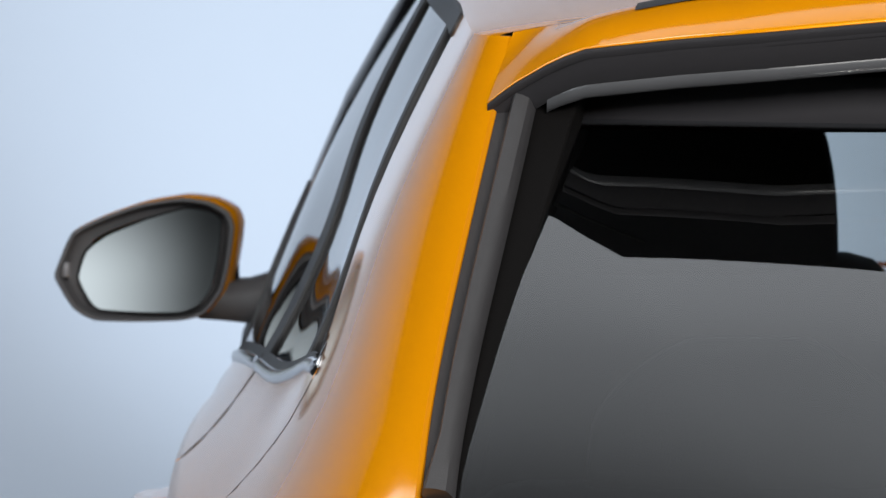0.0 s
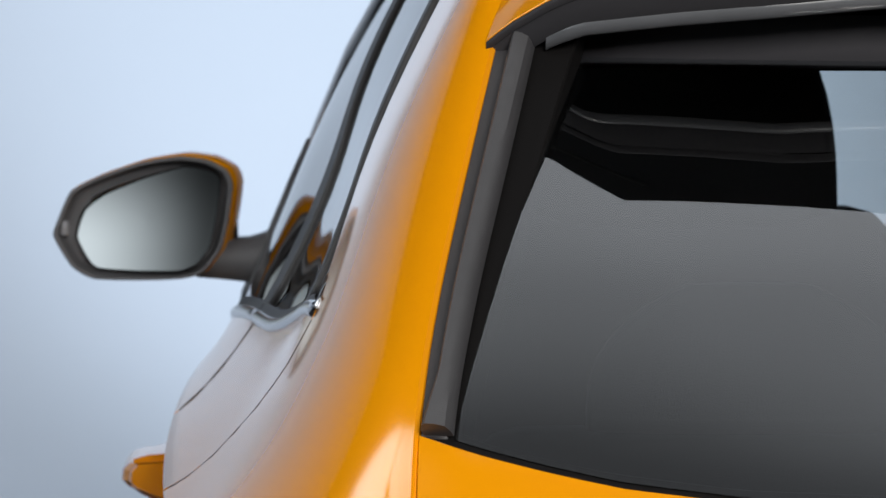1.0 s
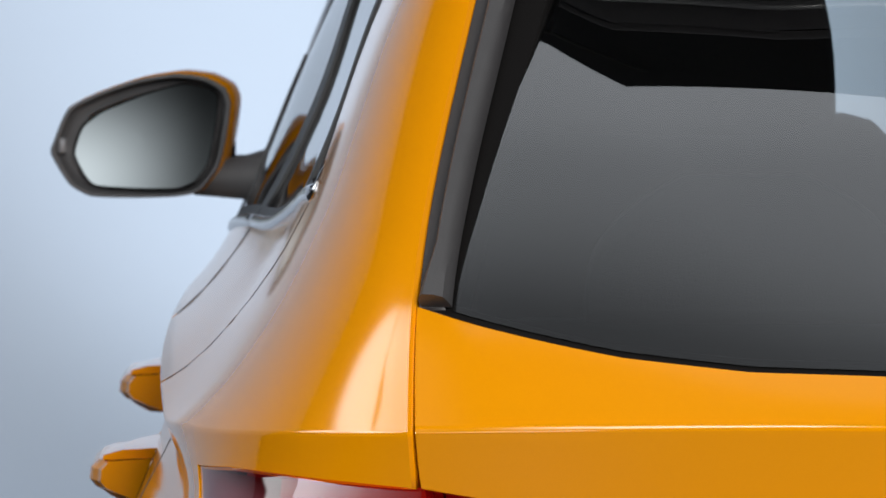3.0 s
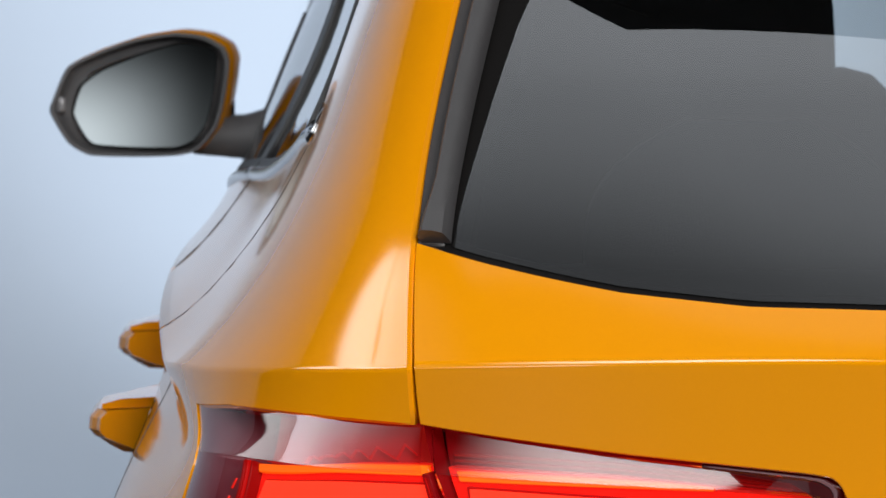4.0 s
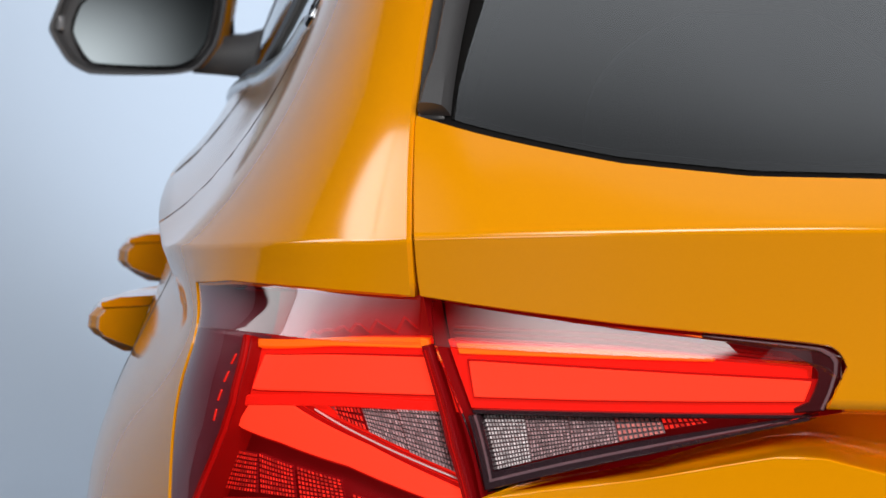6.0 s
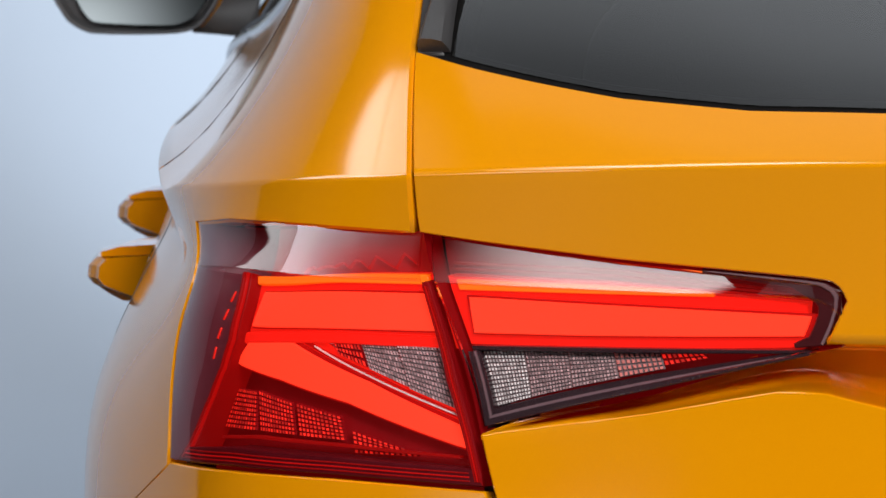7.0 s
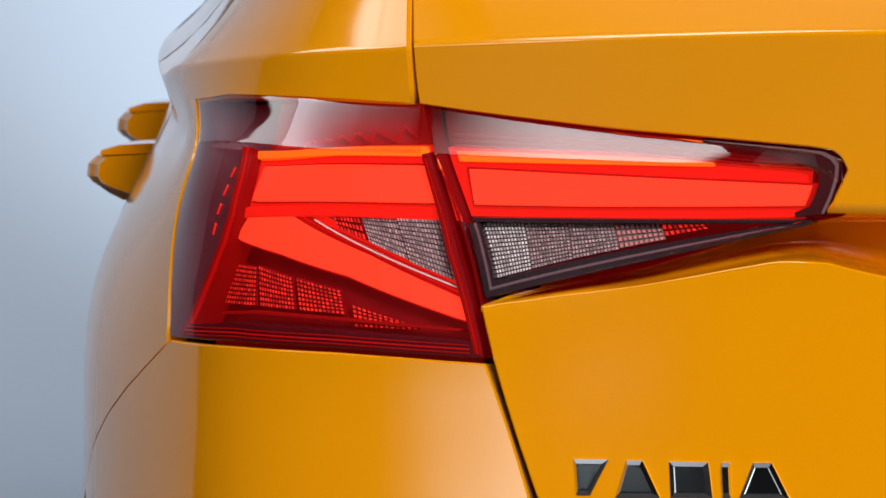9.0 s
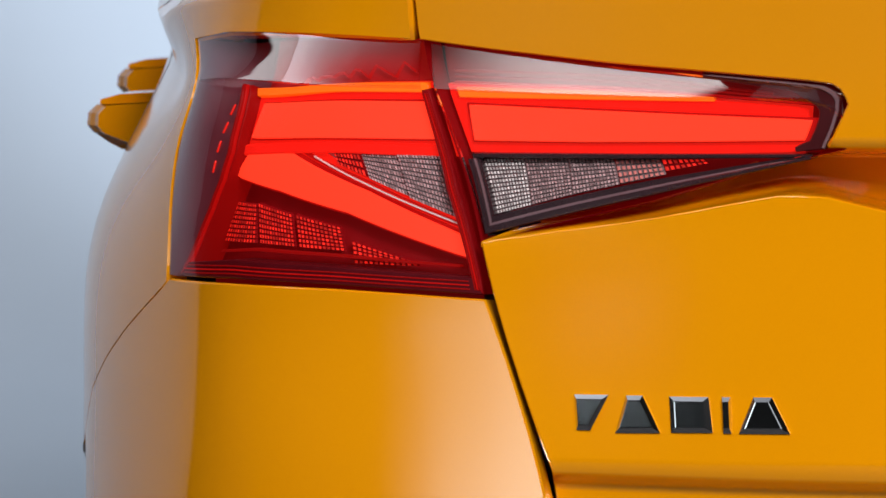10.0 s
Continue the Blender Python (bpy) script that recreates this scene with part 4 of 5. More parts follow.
    bar.sheet(F([(1.930, 0.9180), (1.62, 0.9182), (1.36, 0.9195), (1.134, 0.9212)]), F([(1.905, 0.9410), (1.62, 0.9378), (1.36, 0.935), (1.111, 0.9326)]), 24, 4)
    bar.done("light_bar", BAR, gl, "lit tapered red light bar", edge=0.006, chamfer=0.001)
    line = Skin(off=-0.0118)
    line.sheet(F([(1.938, 0.9166), (1.62, 0.9168), (1.36, 0.9182), (1.122, 0.9200)]), F([(1.914, 0.9426), (1.62, 0.9393), (1.36, 0.9364), (1.098, 0.9340)]), 24, 4)
    line.done("bar_frame", LINE_RED, gl, edge=0.004, chamfer=0.0004)
    led = Skin(off=-0.008)
    led.sheet(F([(1.95, 0.9065), (1.5, 0.908), (1.13, 0.9105)]), F([(1.95, 0.9085), (1.5, 0.910), (1.13, 0.9118)]), 20, 1)
    led.done("divider", LAMP_TRIM, gl, edge=0.02, chamfer=0.0008)
    for k, (o, a0, a1) in enumerate(((-0.003, 0.0015, 0.0050), (-0.0065, 0.0055, 0.0068), (-0.009, 0.0072, 0.0108))):
        tr = Skin(off=o)
        e0, e1 = [(1.962, 0.8545 + a0), (1.73, 0.8683 + a0), (1.485, 0.8835 + a0 * 0.9), (1.125, 0.9095 + a0 * 0.2)], [(1.962, 0.8545 + a1), (1.73, 0.8683 + a1), (1.485, 0.8835 + a1 * 0.9), (1.125, 0.9095 + a1 * 0.2)]
        tr.sheet(F(e0), F(e1), 24, 1)
        u0, u1 = 1.966 - a0 * 2.4, 1.966 - a1 * 2.4
        tr.sheet(F([(u0, 0.858), (u0 - 0.002, 0.88), (u0 - 0.004, 0.905)]), F([(u1, 0.858), (u1 - 0.002, 0.88), (u1 - 0.004, 0.905)]), 8, 1)
        tr.done("trim_step", (LAMP_TRIM, VIOLET_EDGE, LAMP_TRIM)[k], gl, "stepped dark violet trim", edge=0.02, chamfer=0.0008)
    for a, b, nu, nv, m in ((((1.937, 0.8680), (1.826, 0.8748)), ((1.937, 0.9050), (1.811, 0.9055)), 12, 13, SILVER_PRISM), (((1.824, 0.8750), (1.702, 0.8825)), ((1.809, 0.9055), (1.690, 0.9060)), 13, 11, GREY_PRISM),
                            (((1.700, 0.8826), (1.574, 0.8900)), ((1.688, 0.9060), (1.572, 0.9066)), 13, 8, GREY_PRISM), (((1.572, 0.8902), (1.457, 0.8970)), ((1.570, 0.9066), (1.460, 0.9072)), 9, 4, ROSE_PRISM), (((1.455, 0.8987), (1.35, 0.9048)), ((1.458, 0.9072), (1.36, 0.9076)), 8, 2, RED_PRISM)):
        prisms("prism_block", F(a), F(b), nu, nv, 0.0022, -0.018, m, gl)
    gasket = Skin(off=lambda s, v: -0.012)
    gasket.sheet(F([(bot_s(s) + 0.010, lamp_low(bot_s(s)) - 0.001) for s in ss[:7]]), F([(bot_s(s) + 0.004, lamp_low(bot_s(s)) + 0.004) for s in ss[:7]]), 6, 2)
    gasket.done("gasket", LAMP_TRIM, gl, "dark rubber lamp gasket", edge=0.0)
    tip = [(1.30, lamp_top(1.30) - 0.0035), (1.18, lamp_top(1.18) - 0.0035), (1.10, lamp_top(1.10) - 0.0035), (1.066, lamp_top(1.066) - 0.0038), (1.048, 0.9515), (1.042, 0.9475), (1.048, 0.940), (1.068, 0.928), (1.092, 0.9165), (1.15, 0.9145)]
    tip_in = [(1.30, lamp_top(1.30) - 0.0055), (1.19, lamp_top(1.19) - 0.0075), (1.13, lamp_top(1.13) - 0.0085), (1.100, 0.9460), (1.088, 0.9430), (1.084, 0.9400), (1.088, 0.935), (1.102, 0.9275), (1.118, 0.9205), (1.15, 0.9165)]
    rim = Skin(off=-0.004)
    rim.sheet(F(tip), F(tip_in), 36, 3)
    rim.done("tip_rim", TIP_DARK, gl, "dark red rim round the lamp's tip", edge=0.02, chamfer=0.001)
    rim = Skin(off=-0.0025)
    rim.sheet(F([(p[0], p[1]) for p in tip[:9]]), F([(p[0] + (q[0] - p[0]) * 0.16, p[1] + (q[1] - p[1]) * 0.16) for p, q in zip(tip[:9], tip_in)]), 36, 1)
    rim.done("tip_edge", VIOLET_EDGE, gl, edge=0.002, chamfer=0.0003)
    upper = Skin(off=-0.020)
    upper.sheet(F([(1.962, 0.956), (1.5, 0.951), (1.06, 0.9485)]), F([(1.95, 0.984), (1.5, 0.968), (1.05, 0.954)]), 16, 3)
    upper.done("upper_chamber", DEEP_RED, gl, "dark red upper chamber", edge=0)
    for k in range(3):
        fil = Skin(off=-0.012 - 0.002 * k)
        v0 = 0.9535 + 0.0035 * k
        fil.sheet(F([(1.93, v0 + 0.003), (1.5, v0 - 0.0015), (1.10 + 0.04 * k, 0.9425 + 0.0028 * k)]), F([(1.93, v0 + 0.0042), (1.5, v0 - 0.0005), (1.10 + 0.04 * k, 0.9432 + 0.0028 * k)]), 24, 1)
        fil.done("light_filament", LINE_RED if k == 0 else LINE_DIM, gl, edge=0.003, chamfer=0.0003)

# ---- sides ----
BELT_S = np.array([5.36, 5.85, 6.5, 7.2, 8.0, 8.5])
BELT_V = np.array([1.152, 1.139, 1.106, 1.083, 1.052, 1.03])
BELT_M = natural(BELT_S, BELT_V)
belt = lambda s: float(along(BELT_S, BELT_V, BELT_M, min(max(s, 5.36), 8.5)))
hinge_y = lambda s: skin_at(s, 0.6).y


def handle_mesh(y0, y1, z0, z1, w):
    """A pull handle along the side: a wedge-shaped bar that stands off the door and runs into it at both ends."""
    rows_ = []
    for k in range(21):
        q = k / 20
        y, z = y0 + (y1 - y0) * q, z0 + (z1 - z0) * q
        end = fold(q, 0.06, 0.22) * (1 - fold(q, 0.84, 0.98))
        reach = 0.044 + 0.010 * fold(q, 0.0, 0.15) * (1 - fold(q, 0.75, 1.0))
        gap_ = -0.012 + 0.032 * end
        out, inn = -w - reach, -w - gap_
        mid = (out + inn) / 2
        rows_.append([(out, y, z - 0.008), (out + 0.001, y, z + 0.002), (out + 0.008, y, z + 0.009), (inn - 0.004, y, z + 0.0115), (inn, y, z + 0.009), (inn, y, z - 0.024), (inn - 0.006, y, z - 0.029), (mid, y, z - 0.023), (out + 0.005, y, z - 0.014)])
    return rows_


def half_round(path, wide, high, n=9):
    """A half-round moulding on the car's skin along a path of (s, v)."""
    rows_ = []
    for k, (s, v) in enumerate(path):
        a, b = path[max(k - 1, 0)], path[min(k + 1, len(path) - 1)]
        go, out_ = (skin_at(*b) - skin_at(*a)).normalized(), outward(s, v)
        cross = go.cross(out_).normalized()
        f = min(1.0, 0.02 + k * 0.3)
        rows_.append([skin_at(s, v) + cross * wide * f * math.cos(math.pi * i / (n - 1)) + out_ * (high * f * math.sin(math.pi * i / (n - 1)) - 0.001) for i in range(n)])
    return loft(rows_)


for d in (1, -1):
    F = lambda p: [(d * s, v) for s, v in p]
    doors = []
    for name, s0, s1, hy in (("rear_door", 6.20, 7.02, (1.20, 1.40)), ("front_door", 7.035, 8.28, (2.06, 2.27))):
        door = empty(name, car, "orange side door with a pull handle")
        doors.append(door)
        sk = Skin()
        rear = name == "rear_door"
        front_edge = lambda v: s1
        back_edge = (lambda v: 6.205 if v < CREASE else quarter_edge(v) + 0.016) if rear else (lambda v: s0)
        for k in range(36):
            rowpair = []
            for q in (k / 36, (k + 1) / 36):
                line = []
                for i in range(25):
                    f = i / 24
                    # from the sill or the wheel arch up to the belt line
                    sb = 6.22 + (s1 - 6.22) * f if rear else s0 + (s1 - s0) * f
                    vb = max(0.33, arch(hinge_y(sb), 0.70) + 0.006) if rear else 0.33
                    st_ = (5.38 if rear else s0) + (s1 - (5.38 if rear else s0)) * f
                    v = vb + (CREASE - vb) * q / 0.75 if q <= 0.75 else CREASE + (belt(st_) - CREASE) * (q - 0.75) / 0.25
                    line.append((back_edge(v) + (front_edge(v) - back_edge(v)) * f, v))
                rowpair.append(line)
            sk.sheet(F(rowpair[0]), F(rowpair[1]), 24, 1)
        sk.done("door_skin", PAINT, door, "orange door skin", edge=0.01, chamfer=0.0006)
        w = 0.862 if name == "rear_door" else 0.866
        z0, z1 = (0.867, 0.861) if name == "rear_door" else (0.852, 0.846)
        rr = handle_mesh(hy[0], hy[1], z0, z1, w - 0.012)
        if d < 0:
            rr = [[(-x, y, z) for x, y, z in r] for r in rr]
        bm = loft(rr, closed=True, cap=True)
        for e in bm.edges:
            if e.is_manifold and e.calc_face_angle(0) > radians(40):
                e.smooth = False
        part("handle", bm, PAINT, door, "orange pull handle", smooth=False)
        fl = []
        for k in range(9):
            q = k / 8
            y, z = hy[0] + 0.008 + (hy[1] - hy[0] - 0.02) * q, z0 + 0.0105 + (z1 - z0) * q
            o_ = w + 0.030 * (1 - q ** 3)
            fl.append([(-d * (o_ + a), y, z + b) for a, b in ((0.0, -0.001), (0.0, 0.003), (-0.016, 0.0075), (-0.05, 0.0095), (-0.05, 0.001))])
        part("handle_cap", loft(fl, closed=True, cap=True), PAINT, door, smooth=False)
        cup = Skin(off=0.0005)
        sm = float(np.interp((hy[0] + hy[1]) / 2, [0.85, 1.6, 2.4], [6, 7, 8]))
        cup.sheet(F([(sm - 0.13, z0 - 0.03), (sm + 0.13, z1 - 0.03)]), F([(sm - 0.13, z0 + 0.022), (sm + 0.13, z1 + 0.022)]), 8, 4)
        cup.done("handle_cup", BLACK_GLOSS, door, edge=0.001, chamfer=0.0004)
        sw0, sw1 = (5.42 if name == "rear_door" else s0), s1
        cols = [sw0 + (sw1 - sw0) * i / 60 for i in range(61)]
        turn = [(5.50, 1.170), (5.455, 1.164)] if rear else []
        turn_in = [(5.545, 1.168), (5.50, 1.162), (5.455, 1.1575)] if rear else []
        sl = Skin(off=0.0015)
        sl.sheet(F(turn_in + [(s, belt(s) + 0.002) for s in cols]), F([(a + 0.02, b) for a, b in turn_in] + [(s, belt(s) + 0.0075) for s in cols]), 90, 1)
        sl.done("window_strip", PILLAR_BLACK, door, "black rubber window strip", edge=0.003, chamfer=0.0006)
        part("belt_trim", half_round(F(turn + [(s, belt(s)) for s in cols]), 0.0070, 0.0062), SATIN_TRIM, door, "polished chrome belt moulding")
    for name, door, line in (("door_seal", doors[0], [(6.197, 0.66 + (1.03 - 0.66) * i / 12) for i in range(13)] + [(quarter_edge(v) + 0.008, v) for v in (1.04, 1.055, 1.075, 1.095, 1.116, 1.132, 1.145)]), ("door_seal", doors[1], [(7.0275, 0.36 + (belt(7.03) - 0.36) * i / 16) for i in range(17)])):
        sk = Skin(off=0.0004)
        sk.sheet(F([(s - 0.0032, v) for s, v in line]), F([(s + 0.0032, v) for s, v in line]), 40, 1)
        sk.done(name, BLACK_PLASTIC, door, "black rubber door seal", edge=0.004, chamfer=0.0003)
    # glass
    c_edge = lambda v: float(np.interp(v, [1.142, 1.172, 1.19, 1.23, 1.287, 1.349, 1.40], [5.42, 5.58, 5.73, 5.81, 5.75, 5.67, 5.62]))
    a_edge = lambda v: float(np.interp(v, [0.97, 1.10, 1.25, 1.39], [8.40, 8.10, 7.97, 7.92]))
    for (name, f0, f1, door) in (("quarter_window", lambda v: c_edge(v), lambda v: 5.965, doors[0]), ("rear_door_window", lambda v: 6.045, lambda v: 6.945, doors[0]), ("front_door_window", lambda v: 7.055, lambda v: a_edge(v), doors[1])):
        sk = Skin(off=-0.002)
        m = 24
        bot, top = [], []
        vs0 = belt(6.0)
        s_b0, s_b1 = f0(1.13), f1(0.99)
        for i in range(m + 1):
            sb, stp = s_b0 + (s_b1 - s_b0) * i / m, f0(1.385) + (f1(1.385) - f0(1.385)) * i / m
            bot.append((sb, belt(sb) + 0.008))
            top.append((stp, 1.385))
        sk.sheet(F(bot), F(top), m, 16)
        sk.done(name, SIDE_GLASS, door, "dark tinted side window glass", edge=0)
    for s0, s1, door in ((5.955, 6.055, doors[0]), (6.935, 7.065, doors[1])):
        sk = Skin(off=0.0015)
        sk.sheet(F([(s0, belt(s0) + 0.006), (s1, belt(s1) + 0.006)]), F([(s0, 1.388), (s1, 1.388)]), 4, 24)
        sk.done("window_pillar", PILLAR_BLACK, door, "matt black window pillar", edge=0.008, chamfer=0.002)
    fr_ = Skin(off=0.002)
    fr_.sheet(F([(5.64 + (7.95 - 5.64) * i / 40, 1.383) for i in range(41)]), F([(5.62 + (7.98 - 5.62) * i / 40, 1.399) for i in range(41)]), 40, 2)
    fr_.done("window_top_frame", PILLAR_BLACK, doors[0], "matt black upper window frame", edge=0.01, chamfer=0.002)
    # front pillar, fender
    path = [(0.600, 1.93, 1.402), (0.640, 2.06, 1.335), (0.683, 2.22, 1.248), (0.715, 2.40, 1.162), (0.742, 2.56, 1.082), (0.772, 2.78, 0.975)]
    rr = []
    for k, (w, y, z) in enumerate(path):
        rr.append([(-d * (w + a), y + b, z + c) for a, b, c in ((0.004, -0.012, 0.0), (0.006, 0.015, 0.01), (-0.01, 0.05, 0.03), (-0.05, 0.06, 0.03), (-0.055, 0.02, 0.0), (-0.03, -0.015, -0.012))])
    part("front_pillar", loft(rr, closed=True, cap=True), BLACK_GLOSS, car, "black front roof pillar")
    fe = Skin()
    cols = [8.295 + (10.0 - 8.295) * i / 34 for i in range(35)]
    fe.sheet(F([(s, max(0.32, arch(hinge_y(s), 3.25))) for s in cols]), F([(s, 0.955) for s in cols]), 34, 16)
    fe.done("front_fender", PAINT, car, "orange front wing panel", edge=0.012)
    sill = Skin(off=-0.012)
    sill.sheet(F([(6.25, 0.20), (8.55, 0.20)]), F([(6.25, 0.36), (8.55, 0.36)]), 20, 3)
    sill.done("sill", BLACK_PLASTIC, car, "black plastic side sill", edge=0.05)

    # wing mirror
    mir = empty("wing_mirror", car, "orange and black wing mirror with a flat glass")
    X = lambda p: (d * p[0], p[1], p[2])
    outline = [(-0.994, 1.046), (-0.990, 1.062), (-0.976, 1.093), (-0.945, 1.109), (-0.903, 1.123), (-0.862, 1.129), (-0.832, 1.125), (-0.812, 1.114), (-0.806, 1.098), (-0.811, 1.060), (-0.819, 1.030), (-0.838, 1.006), (-0.862, 1.0), (-0.904, 0.999), (-0.952, 1.001), (-0.975, 1.014)]
    cx, cz = -0.898, 1.062

    def ring(scale, y, dx=0.0, pts=outline, m=4, dz=0.0):
        r, k = [], len(pts)
        for i in range(k):
            p0, p1, p2, p3 = (pts[(i + j) % k] for j in (-1, 0, 1, 2))
            for t in range(m):
                f = t / m
                c = [0.5 * (2 * p1[a] + (p2[a] - p0[a]) * f + (2 * p0[a] - 5 * p1[a] + 4 * p2[a] - p3[a]) * f * f + (3 * p1[a] - p0[a] - 3 * p2[a] + p3[a]) * f ** 3) for a in (0, 1)]
                c = [0.55 * c[a] + 0.45 * (p1[a] + (p2[a] - p1[a]) * f) for a in (0, 1)]
                r.append(X((cx + (c[0] - cx) * scale + dx, y + 0.30 * (c[0] - cx) * 0.35, cz + (c[1] - cz) * scale + dz)))
        return r
    part("mirror_shell", loft([ring(1.000, 2.556), ring(1.010, 2.559, 0.002, dz=0.0012), ring(1.014, 2.585, 0.009, dz=0.0020), ring(0.98, 2.63, 0.012), ring(0.88, 2.67, 0.018), ring(0.62, 2.70, 0.022), ring(0.2, 2.708, 0.024), ring(0.01, 2.709, 0.024)], closed=True), PAINT, mir, "orange mirror cap")
    part("mirror_frame", loft([ring(1.000, 2.560), ring(1.002, 2.551), ring(0.992, 2.546), ring(0.965, 2.545), ring(0.945, 2.549), ring(0.915, 2.562), ring(0.885, 2.568), ring(0.84, 2.571), ring(0.72, 2.574)], closed=True), BLACK_PLASTIC, mir, "black plastic mirror frame")
    gpts = [(-0.968, 1.047), (-0.960, 1.074), (-0.939, 1.090), (-0.898, 1.106), (-0.859, 1.1165), (-0.833, 1.112), (-0.822, 1.102), (-0.826, 1.066), (-0.833, 1.035), (-0.846, 1.018), (-0.864, 1.011), (-0.904, 1.011), (-0.946, 1.014), (-0.957, 1.024)]
    def glass_pt(k, f):
        x, y, z = gr[k]
        x, z = d * cx + (x - d * cx) * f, cz + (z - cz) * f
        u, w = d * (x - d * cx), z - cz
        return (x, 2.556 - 0.012 * u + 0.14 * w + 0.15 * (u * u + w * w), z)
    gr = ring(1.03, 2.556, pts=gpts)
    bm = loft([[glass_pt(k, f) for k in range(len(gr))] for f in (1.0, 0.9, 0.75, 0.6, 0.45, 0.3, 0.15, 0.03, 0.001)], closed=True)
    bmesh.ops.recalc_face_normals(bm, faces=bm.faces)
    mg = part("mirror_glass", bm, MIRROR, mir, "silvered mirror glass")
    bead = loft([ring(1.045, 2.560, pts=gpts), ring(1.040, 2.5545, pts=gpts), ring(1.030, 2.5545, pts=gpts), ring(1.026, 2.557, pts=gpts)], closed=True)
    part("glass_bead", bead, SEAL, mir)
    arm = [[X((x, y, z)) for y, z in ((2.575, z1), (2.57, (z0 + z1) / 2), (2.575, z0), (2.64, z0 - 0.002), (2.66, (z0 + z1) / 2), (2.64, z1))] for x, z0, z1 in ((-0.845, 1.000, 1.036), (-0.82, 0.998, 1.038), (-0.79, 0.995, 1.0385), (-0.772, 0.995, 1.044), (-0.758, 0.998, 1.062), (-0.748, 1.0, 1.085))]
    part("mirror_arm", loft(arm, closed=True, cap=True), BLACK_PLASTIC, mir, "black plastic mirror arm")
    foot = [[X((-w - a, y, z)) for a, y in ((0.0, y0), (0.008, y0 + 0.01), (0.008, y1), (-0.03, y1), (-0.03, y0))] for w, z, y0, y1 in ((0.792, 0.972, 2.50, 2.74), (0.776, 1.01, 2.50, 2.70), (0.757, 1.06, 2.49, 2.62), (0.738, 1.11, 2.47, 2.54), (0.720, 1.155, 2.43, 2.45))]
    part("mirror_foot", loft(foot, closed=True, cap=True), BLACK_PLASTIC, mir, "black plastic corner piece")
    ind = loft([[X((-0.9895, 2.552, z)), X((-0.984, 2.540, z)), X((-0.978, 2.541, z)), X((-0.981, 2.575, z))] for z in (1.047, 1.050, 1.056, 1.062)], closed=True, cap=True)
    part("indicator", ind, mat("smoked_indicator_lens", (0.35, 0.35, 0.37), 0.1, 0.3, 0.8), mir, "clear side indicator tip")
    slot = loft([[X((-0.8075 + a, 2.60 + b, z)) for a, b in ((0.002, -0.012), (0.006, -0.004), (0.006, 0.012), (0.002, 0.018))] for z in (1.04, 1.06, 1.085)], closed=True, cap=True)
    part("camera_slot", slot, BLACK_GLOSS, mir)

# ---- front of the car ----
hood_rows = []
for i in range(25):
    s = 8.30 + 1.70 * i / 24
    l = skin_at(s, 0.955)
    r = []
    for k in range(25):
        u = -1 + 2 * k / 24
        bow = 1 - u * u
        r.append(Vector((-l.x * u, l.y + 0.55 * (i / 24) * bow + 0.06 * bow, l.z + 0.055 * (1 - abs(u) ** 3) * (1 - 0.75 * (i / 24) ** 2) - 0.10 * (i / 24) ** 3 * bow)))
    hood_rows.append(r)
part("bonnet", loft(hood_rows), PAINT, car, "orange bonnet")
nose = []
for k in range(25):
    u = -1 + 2 * k / 24
    nose.append([Vector((-skin_at(10, v).x * u, skin_at(10, v).y + (0.61 - 0.35 * abs(v - 0.6) - (3.82 - skin_at(10, v).y) * -0.4) * (1 - abs(u) ** 2.2) * 0.62, v if v < 0.95 else 0.955)) for v in (0.22, 0.35, 0.5, 0.6, 0.7, 0.8, 0.9, 0.955)])
part("front_bumper", loft(nose), PAINT, car, "orange front bumper")
part("grille", loft([[Vector((x, 4.19 - 0.35 * x * x * 1.2, z)) for z in (0.58, 0.66, 0.74)] for x in [-0.42 + 0.84 * i / 12 for i in range(13)]]), BLACK_GLOSS, car, "black front grille")
for d in (1, -1):
    hl = loft([[Vector((d * x, 4.20 - 0.62 * (x - 0.05) ** 2 - 0.05, z + 0.03 * (x - 0.5))) for z in (0.68, 0.72, 0.76)] for x in [0.46 + 0.28 * i / 6 for i in range(7)]])
    part("headlight", hl, mat("headlight_lens", (0.6, 0.62, 0.65), 0.08, 0.4, 1.0), car, "clear headlight")
ws = []
for i in range(13):
    q = i / 12
    a = roof_at(-1, 8)
    r = []
    for k in range(21):
        u = -1 + 2 * k / 20
        hi = roof_at(u * 0.98, 8)
        lo = Vector((0.735 * u, 2.80 + 0.16 * (1 - u * u), 0.985))
        p = hi.lerp(lo, q)
        p.z += 0.03 * math.sin(math.pi * q) * 0.6
        r.append(p)
    ws.append(r)
part("windscreen", loft(ws), CLEAR_GLASS, car, "clear windscreen")

# ---- cabin ----
cabin = empty("cabin", car, "dark cabin with seats and dashboard")
for d in (1, -1):
    F = lambda p: [(d * s, v) for s, v in p]
    li = Skin(off=-0.065)
    li.sheet(F([(2.05, 0.82), (3.0, 0.82), (4.0, 0.82), (5.6, 0.82)]), F([(2.05, 1.10), (3.0, 1.10), (4.0, 1.10), (5.6, 1.10)]), 12, 5)
    li.sheet(F([(1.90, 1.10), (3.0, 1.10), (4.0, 1.10), (5.6, 1.10)]), F([(1.86, 1.385), (3.0, 1.385), (4.0, 1.385), (5.6, 1.385)]), 12, 8)
    li.sheet(F([(5.6, 0.55), (8.5, 0.55)]), F([(5.6, 0.99), (8.5, 0.93)]), 14, 4)
    li.done("side_lining", LINING, cabin, "dark side lining", edge=0)
lb = Skin(off=-0.10)
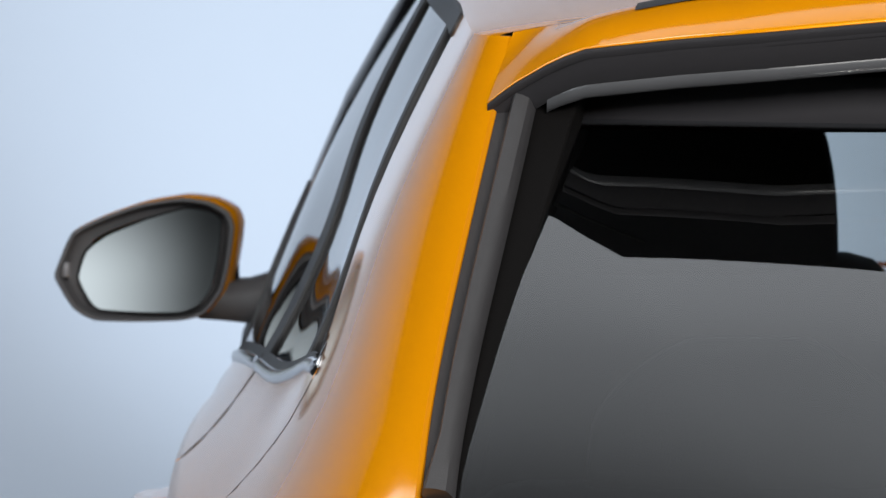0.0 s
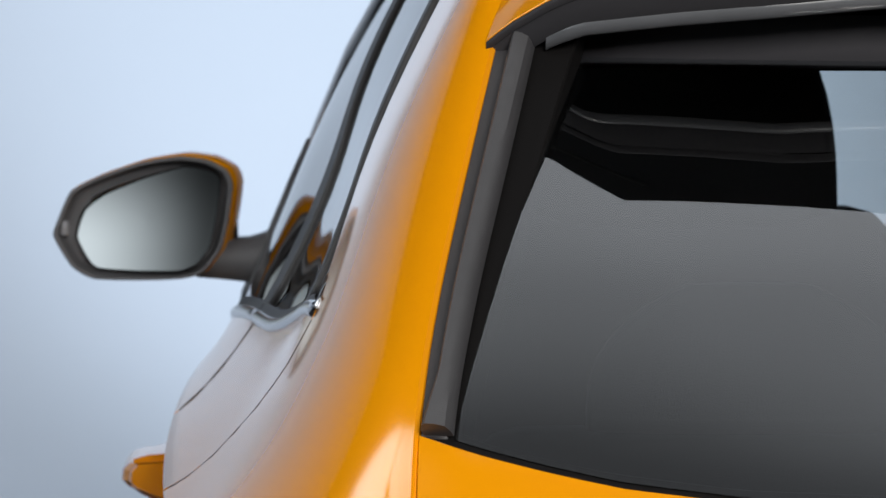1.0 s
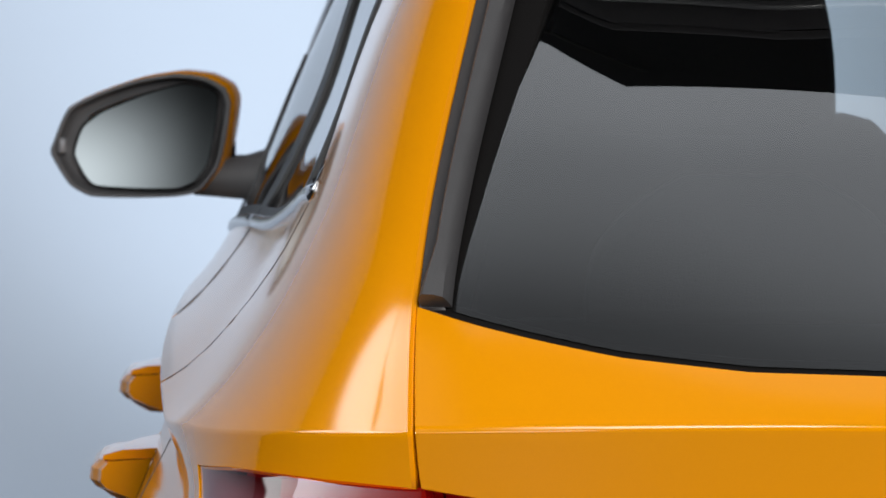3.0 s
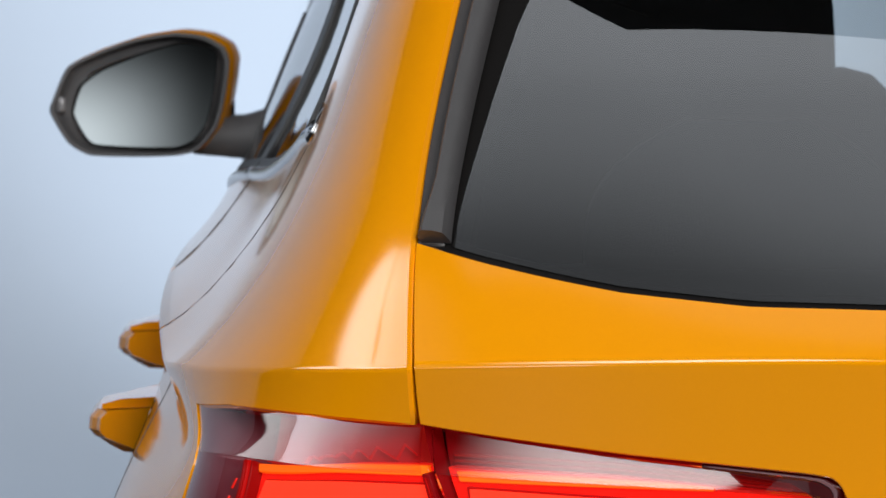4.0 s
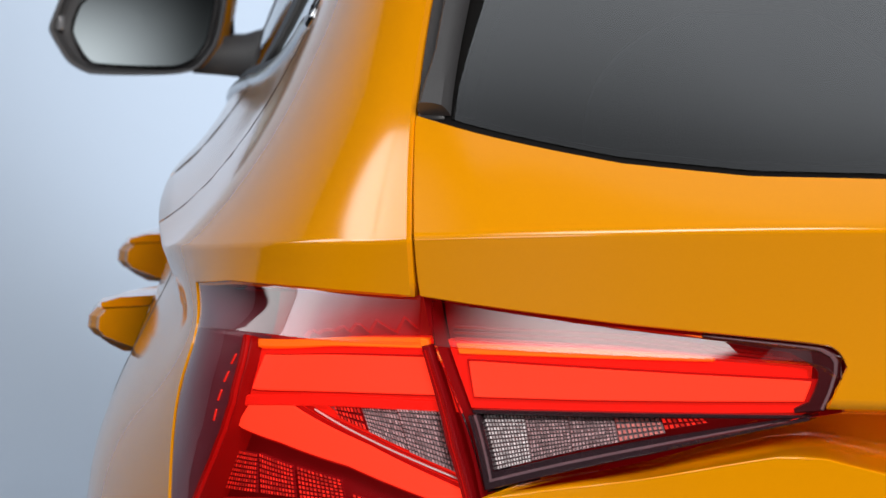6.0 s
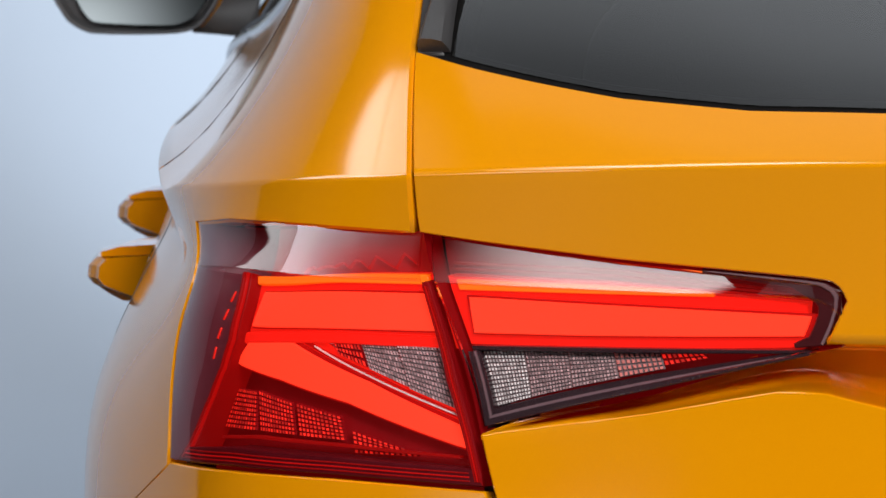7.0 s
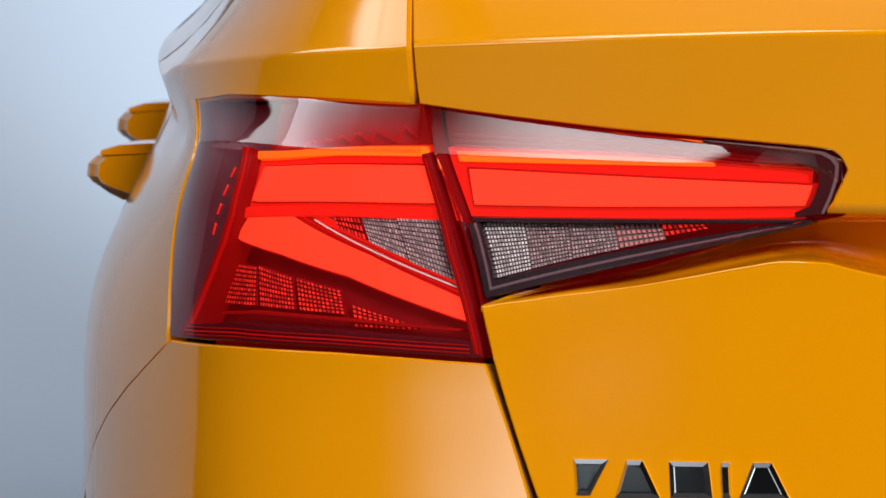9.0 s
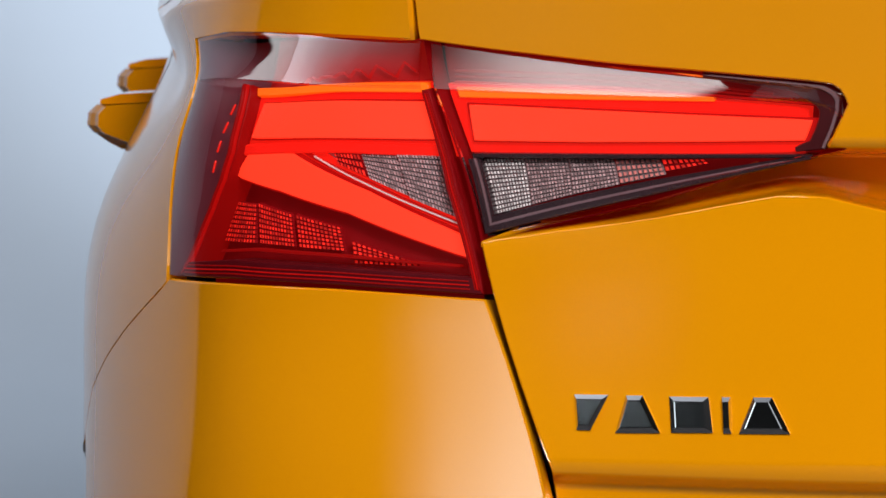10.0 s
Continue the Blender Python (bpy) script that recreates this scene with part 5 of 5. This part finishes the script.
lb.sheet([(-1.95, 0.75), (1.95, 0.75)], [(-1.95, 1.052), (1.95, 1.052)], 30, 8)
lb.done("tailgate_lining", LINING, cabin, edge=0)
part("headliner", loft([[roof_at(u, a) - Vector((0, 0, 0.035)) for u in us[2:-2]] for a in aa]), HEADLINER, cabin, "grey cloth roof lining")
part("upper_trim", loft([[Vector((x, sp_y(x) + 0.10, 1.372)), Vector((x, sp_y(x) + 0.075, 1.338)), Vector((x, sp_y(x) + 0.115, 1.332)), Vector((x, 0.60, 1.40))] for x in [-0.55 + 1.1 * i / 20 for i in range(21)]]), LINING, cabin, "dark tailgate trim")
part("parcel_shelf", block((-0.62, 0.20, 0.93), (0.62, 0.85, 0.945), 0.004), LINING, cabin)
part("floor_pan", block((-0.74, 0.22, 0.20), (0.74, 3.9, 0.30), 0.02), LINING, cabin)
part("dashboard", block((-0.70, 2.35, 0.65), (0.70, 2.86, 1.005), 0.06, 3), LINING, cabin, "dark dashboard")
seat = lambda x0, x1, y, z: part("seat_back", block((x0, y, 0.5), (x1, y + 0.14, z), 0.05, 3), FABRIC, cabin, "dark fabric seat back")
seat(-0.60, 0.60, 0.86, 1.02)
seat(-0.62, -0.17, 1.75, 1.13)
seat(0.17, 0.62, 1.75, 1.13)


def headrest(cx_, y, z0, z1, half):
    rr_ = []
    for k in range(11):
        f = k / 10
        z = z0 + (z1 - z0) * f
        h = half * (1.0 - 0.62 * f ** 3.2)
        dp = 0.045 * (1 - 0.6 * f ** 4)
        rr_.append([(cx_ + h * math.copysign(abs(math.cos(a)) ** 0.5, math.cos(a)), y + 0.05 + dp * math.copysign(abs(math.sin(a)) ** 0.7, math.sin(a)), z) for a in [2 * math.pi * i / 24 for i in range(24)]])
    part("headrest", loft(rr_, closed=True, cap=True), FABRIC, cabin, "dark padded headrest")


for s_ in (-1, 1):
    headrest(s_ * 0.37, 0.88, 1.02, 1.135, 0.13)
    headrest(s_ * 0.378, 1.76, 1.11, 1.36, 0.148)
part("rear_view_mirror", block((-0.11, 2.15, 1.27), (0.11, 2.17, 1.33), 0.01), LINING, cabin)

# ---- wheels ----
def wheel(x, y, side):
    w = empty("wheel", car, "black tyre on a silver alloy wheel")
    prof = [(0.215, -0.10), (0.29, -0.105), (0.315, -0.09), (0.322, -0.05), (0.322, 0.05), (0.315, 0.09), (0.29, 0.105), (0.215, 0.10)]
    ring_ = lambda r, o, a: (x + side * o, y + r * math.cos(a), 0.322 + r * math.sin(a))
    n_ = 48
    part("tyre", loft([[ring_(r, o, 2 * math.pi * k / n_) for r, o in prof] for k in range(n_ + 1)]), TYRE, w)
    part("rim", loft([[ring_(r, o, 2 * math.pi * k / n_) for r, o in ((0.218, 0.10), (0.205, 0.095), (0.20, 0.06), (0.19, -0.08), (0.05, -0.07))] for k in range(n_ + 1)]), ALLOY, w)
    for k in range(5):
        a = 2 * math.pi * k / 5 + 0.3
        sp = [[ring_(r, o, a + da) for da, o in ((-0.16 * 0.12 / r, 0.05), (-0.1 * 0.12 / r, ob), (0.1 * 0.12 / r, ob), (0.16 * 0.12 / r, 0.05))] for r, ob in ((0.04, 0.075), (0.11, 0.085), (0.208, 0.092))]
        part("spoke", loft(sp, closed=True, cap=True), ALLOY, w, smooth=False)
    part("hub", loft([[ring_(r, o, 2 * math.pi * k / 24) for k in range(24)] for r, o in ((0.055, 0.04), (0.052, 0.088), (0.035, 0.094))], closed=True, cap=True), ALLOY, w)


for y in (0.70, 3.25):
    wheel(-0.775, y, -1)
    wheel(0.775, y, 1)

# ---- badge: five plain raised chrome shapes ----
badge = empty("badge", car, "row of raised chrome shapes on the tailgate")


def badge_shape(low, high):
    """A plain raised chrome shape: corners of its foot and of its top edge, as (s, v)."""
    outline_ = [low[0], low[1], high[1], high[0]]
    c = [sum(p[i] for p in outline_) / 4 for i in (0, 1)]
    rows_ = []
    for f, o in ((1.0, -0.002), (1.0, 0.0016), (0.74, 0.0040), (0.68, 0.0041)):
        r = []
        for i in range(4):
            for t in range(4):
                a, b = outline_[i], outline_[(i + 1) % 4]
                s, v = a[0] + (b[0] - a[0]) * t / 4, a[1] + (b[1] - a[1]) * t / 4
                s, v = c[0] + (s - c[0]) * f, c[1] + (v - c[1]) * f
                r.append(skin_at(s, v) + Vector((0, gate_shift(s, v), 0)) + outward(s, v) * (o - 0.0 * (v - c[1])))
        rows_.append(r)
    return part("chrome_shape", loft(rows_, closed=True, cap=True), BADGE_CHROME, badge, smooth=False)


badge_shape(((1.742, 0.7305), (1.700, 0.7307)), ((1.742, 0.7535), (1.640, 0.7540)))
badge_shape(((1.628, 0.7295), (1.503, 0.7305)), ((1.590, 0.7540), (1.545, 0.7543)))
badge_shape(((1.473, 0.7310), (1.365, 0.7318)), ((1.473, 0.7543), (1.372, 0.7548)))
badge_shape(((1.338, 0.7315), (1.318, 0.7318)), ((1.338, 0.7550), (1.318, 0.7552)))
badge_shape(((1.300, 0.7318), (1.178, 0.7325)), ((1.262, 0.7555), (1.218, 0.7558)))
